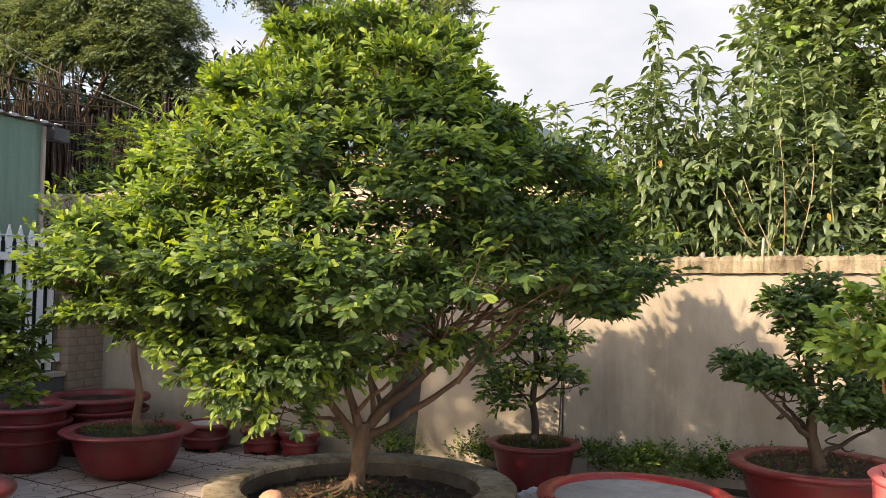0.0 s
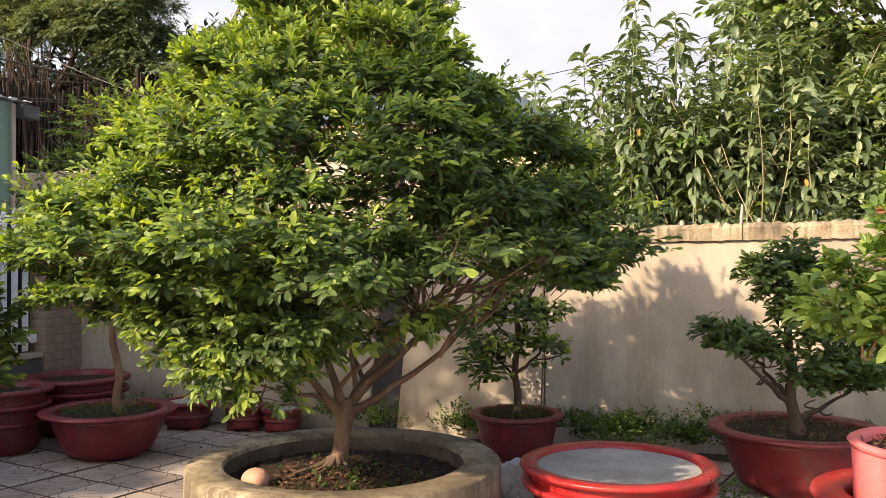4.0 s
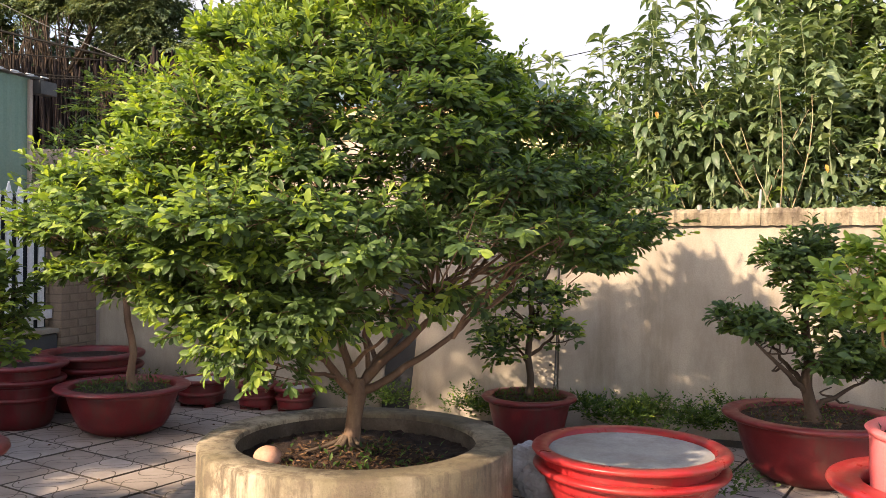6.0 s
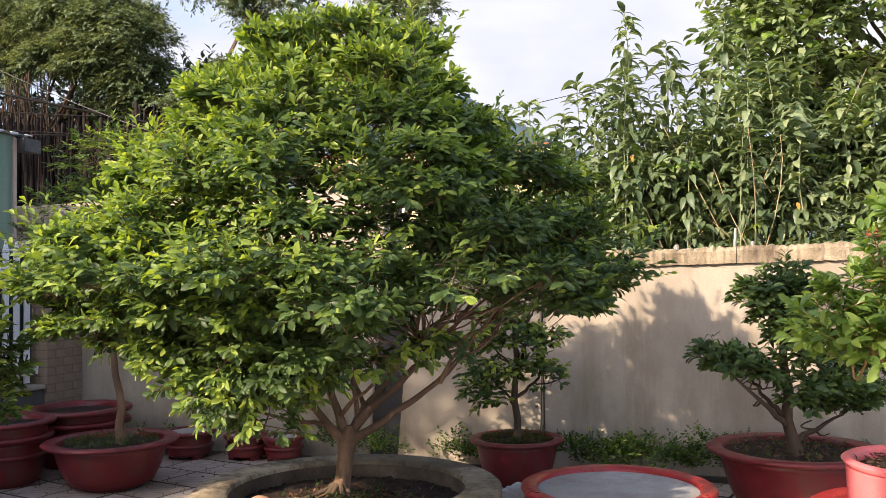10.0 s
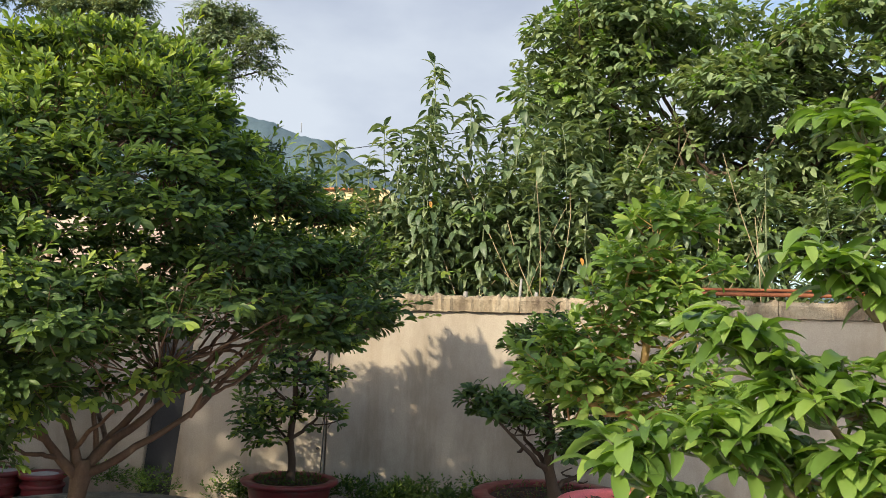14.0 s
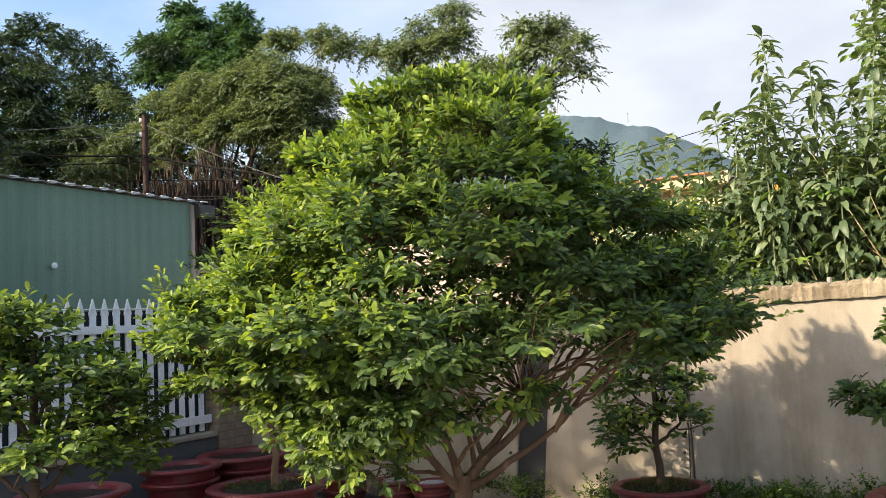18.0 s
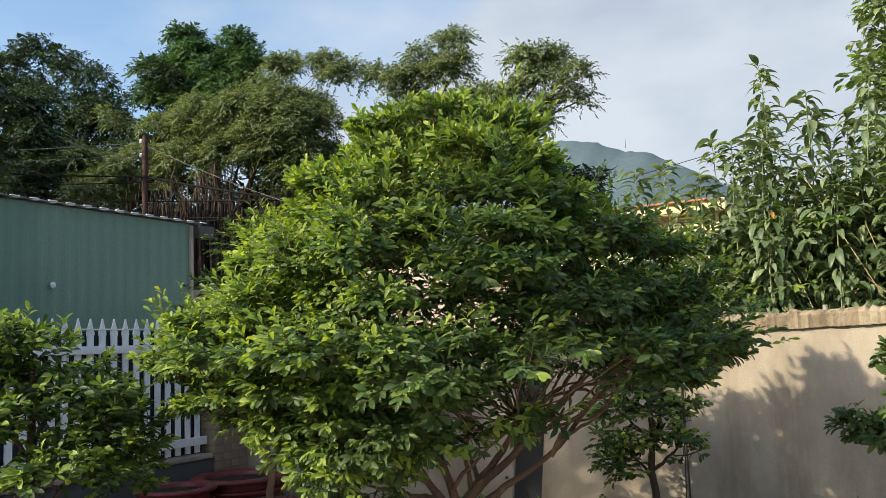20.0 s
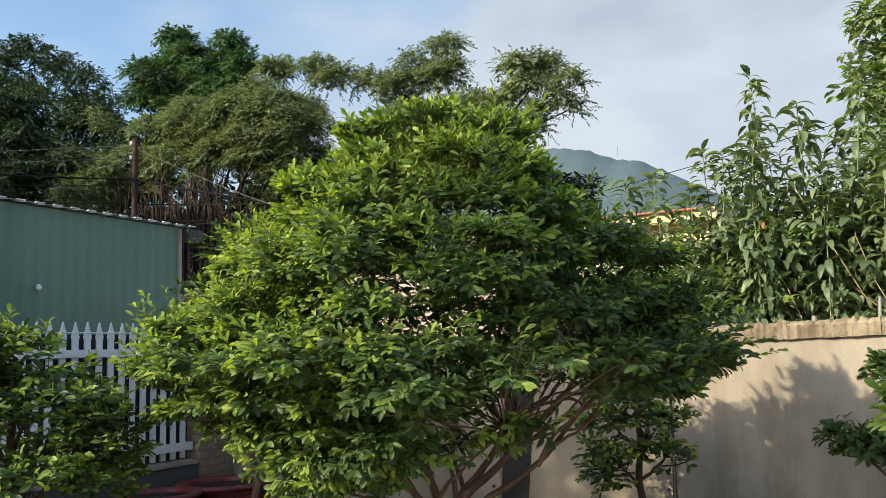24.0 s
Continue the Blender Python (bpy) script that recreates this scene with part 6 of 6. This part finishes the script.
def hanging_roots():
    rng = np.random.default_rng(71)
    paths = []
    for _ in range(1500):
        x = rng.uniform(-14.0, -8.0)
        y = 12.5 + rng.normal(0, .5)
        top, low = rng.uniform(3.0, 4.5), rng.uniform(0.0, 2.0)
        paths.append((curve((x, y, top), (x + rng.normal(0, .12), y, low), rng.normal(0, .05, 3), 5), np.full(5, rng.uniform(.010, .036))))
    for _ in range(330):
        x = rng.uniform(-14.5, -7.6)
        y = 13.35 + rng.normal(0, .12)
        paths.append((curve((x, y, rng.uniform(4.2, 5.0)), (x + rng.normal(0, .1), y, 0.0), rng.normal(0, .04, 3), 5), np.full(5, rng.uniform(.03, .075))))
    # Paler strands put the sunlit streaks among the roots into colour.
    strands = []
    for _ in range(90):
        x, y = rng.uniform(-13.6, -10.7), 12.25 + rng.normal(0, .15)
        strands.append((curve((x, y, rng.uniform(4.6, 5.4)), (x + rng.normal(0, .15), y, rng.uniform(2.8, 4.0)), rng.normal(0, .06, 3), 6, rng, .015), np.full(6, rng.uniform(.006, .013))))
    v, f = tubes(strands, 5)
    tagged(put("hanging_roots", mesh_of("hanging_roots", v, f, BARK_DARK)), "paler aerial roots beyond the shed, sunlit streaks put into colour", "roots", kind="stuff")
    v, f = tubes(paths, 5)
    tagged(put("hanging_roots", mesh_of("hanging_roots", v, f, ROOTS)), "curtain of brown hanging roots, canopy shade put into their colour", "roots", kind="stuff")
    lumps = [(x, 14.6, z + rng.uniform(-.4, .4), 1.5, .8, 1.0) for x in np.linspace(-27, -8, 17) for z in (.8, 2.4, 4.0)] + [(x, 14.6, rng.uniform(.6, 2.4), 1.5, .8, 1.0) for x in np.linspace(-7, -1, 6)]
    lumps += [(x + rng.normal(0, .4), rng.uniform(18.5, 21), z + rng.uniform(-.4, .4), 1.7, .9, 1.2) for x in np.linspace(-36, -13, 15) for z in (2.0, 4.2, 6.2)]
    lumps += [(x, 13.6, z, .9, .3, .8) for x in (-8.6, -7.6, -6.8) for z in (.7, 1.9, 3.0)]
    lumps += [(x, 16.2, z, 1.2, .6, .9) for x in np.linspace(-15, -9.6, 6) for z in (1.0, 2.6, 4.0)]
    v, f, s, _ = foliage(rng, lumps, 11000, sprig=(.4, .8), per=9, leaf=(.18, .3), aspect=.5, shape=SIMPLE, shell=.3, young=0)
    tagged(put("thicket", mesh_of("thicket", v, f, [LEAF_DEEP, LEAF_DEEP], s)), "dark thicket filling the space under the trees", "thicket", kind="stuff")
    lumps = [(x, rng.uniform(24, 40), rng.uniform(1, 2.6), 3, 2, 1.6) for x in np.linspace(-34, 36, 34)]
    v, f, s, _ = foliage(rng, lumps, 3000, sprig=(.6, 1.2), per=9, leaf=(.3, .5), aspect=.5, shape=SIMPLE, shell=.3, young=0)
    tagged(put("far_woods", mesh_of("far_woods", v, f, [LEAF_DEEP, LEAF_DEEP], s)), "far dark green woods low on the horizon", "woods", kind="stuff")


hanging_roots()


def weeds():
    rng = np.random.default_rng(81)
    spots = [(-1.0, 6.72, .5, 130), (-.55, 6.75, .35, 200), (-.15, 6.7, .32, 170), (.2, 6.78, .25, 90), (-1.8, 6.78, .28, 90), (-2.1, 6.85, .2, 60), (-2.65, 6.85, .25, 90), (-3.0, 6.8, .28, 90), (-4.9, 6.8, .3, 60), (-5.5, 6.6, .3, 50), (1.2, 6.7, .3, 70), (-.2, 5.9, .3, 60), (.1, 5.3, .3, 60), (-3.9, 6.9, .3, 70)]
    for x, y, r, n in spots:
        lumps = [(x + rng.normal(0, r * .4), y + rng.normal(0, .04), .06 + rng.uniform(0, .12), r * .55, .12, rng.uniform(.06, .16)) for _ in range(3)]
        if -1.1 < x < .3 and y > 6.6:
            lumps += [(x + rng.normal(0, r * .5), y + rng.normal(0, .04), rng.uniform(.16, .30), r * .3, .10, rng.uniform(.05, .09)) for _ in range(3)]
            n = int(n * 1.5)
        v, f, s, tw = foliage(rng, lumps, n, sprig=(.06, .14), per=7, leaf=(.022, .05), aspect=.5, up=.9, shell=.2, low=-.1, shape=SIMPLE, young=.15)
        v[:, 2] = np.maximum(v[:, 2], .004)
        v[:, 1] = np.minimum(v[:, 1], WALL_Y - .02)
        tagged(put("weeds", mesh_of("weeds", v, f, [GRASS, LEAF_YOUNG], s)), "low green weeds growing from the paving beside the wall", "weeds", "weeds", "stuff")
    for cx, cy, r, z, n in ((-4.36, 5.55, .36, .345, 420), (-1.35, 6.41, .27, .325, 360), (.60, 6.02, .42, .40, 160), (-3.58, 3.03, .33, .49, 120)):
        scatter_leaves("pot_weeds", "short green weeds covering the soil of a pot", "weeds", cx, cy, r, z, n, GRASS, (.02, .055), int(cx * 100) + 900, 1.3, None, .22)
    for cx, cy, r, z, n in ((.60, 6.02, .42, .405, 260), (.88, 3.62, .27, .80, 260), (-1.35, 6.41, .27, .33, 120)):
        scatter_leaves("dry_leaves", "dry brown leaves lying on the soil of a pot", "leaves", cx, cy, r, z, n, LEAF_DEAD, (.02, .05), int(cx * 100) + 1200)
    scatter_leaves("paving_litter", "scattered dry leaves lying on the paving", "leaves", -2.5, 5.2, 2.6, .014, 130, LEAF_DEAD, (.02, .05), 1400, .1)


weeds()


def plastic_bag():
    bm = bmesh.new()
    bmesh.ops.create_icosphere(bm, subdivisions=4, radius=.15)
    for vert in bm.verts:
        q = vert.co.copy()
        vert.co *= 1 + .45 * noise.noise(q * 9) + .25 * noise.noise(q * 22)
        vert.co.z = max(-.0, vert.co.z + .13) * 1.1
    ob = part("plastic_bag", bm, BAG, None)
    ob.location = (-1.02, 5.05, .005)
    tagged(ob, "crumpled pale plastic bag lying on the paving", "bag")


plastic_bag()


# ---- paving ----
paving = thing("paving", "pale cement pavers with S-shaped grooves and dark joints", "paving", kind="structure")
part("bed", box(-5.85, 6.5, -6.0, 7.0, -0.06, -0.004), JOINT, paving)
bm = box(-.194, .194, -.194, .194, -.05, .008, .003)
tile = bpy.data.meshes.new("paver")
bm.to_mesh(tile)
bm.free()
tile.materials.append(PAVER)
TILE_TURN = -14.5
ca, sa = math.cos(radians(TILE_TURN)), math.sin(radians(TILE_TURN))
far_tiles = []
rng_tile = random.Random(7)
for i in range(-30, 30):
    for j in range(-30, 30):
        x, y = -2 + i * .4 * ca - j * .4 * sa, 5 + i * .4 * sa + j * .4 * ca
        if not (-5.72 < x < 6.3 and -5.5 < y < 6.83):
            continue
        if -5.72 < x < 1.6 and 3.7 < y:
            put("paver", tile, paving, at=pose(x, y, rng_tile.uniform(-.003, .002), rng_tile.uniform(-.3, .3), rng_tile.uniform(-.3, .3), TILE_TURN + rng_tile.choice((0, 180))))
        else:
            far_tiles.append((x, y))
verts, faces = [], []
base = np.array([(v.co.x, v.co.y, v.co.z) for v in tile.vertices])
quads = [p.vertices[:] for p in tile.polygons]
tri = []
for q in quads:
    tri += [(q[0], q[k], q[k + 1]) for k in range(1, len(q) - 1)]
tri = np.array(tri)
rot = np.array([[ca, -sa, 0], [sa, ca, 0], [0, 0, 1]])
turned = base @ rot.T
vv = np.concatenate([turned + (x, y, -.001) for x, y in far_tiles])
ff = np.concatenate([tri + k * len(base) for k in range(len(far_tiles))])
put("outer_pavers", mesh_of("outer_pavers", vv, ff, GREY_FILL, smooth=False), paving)["kind"] = "stuff"
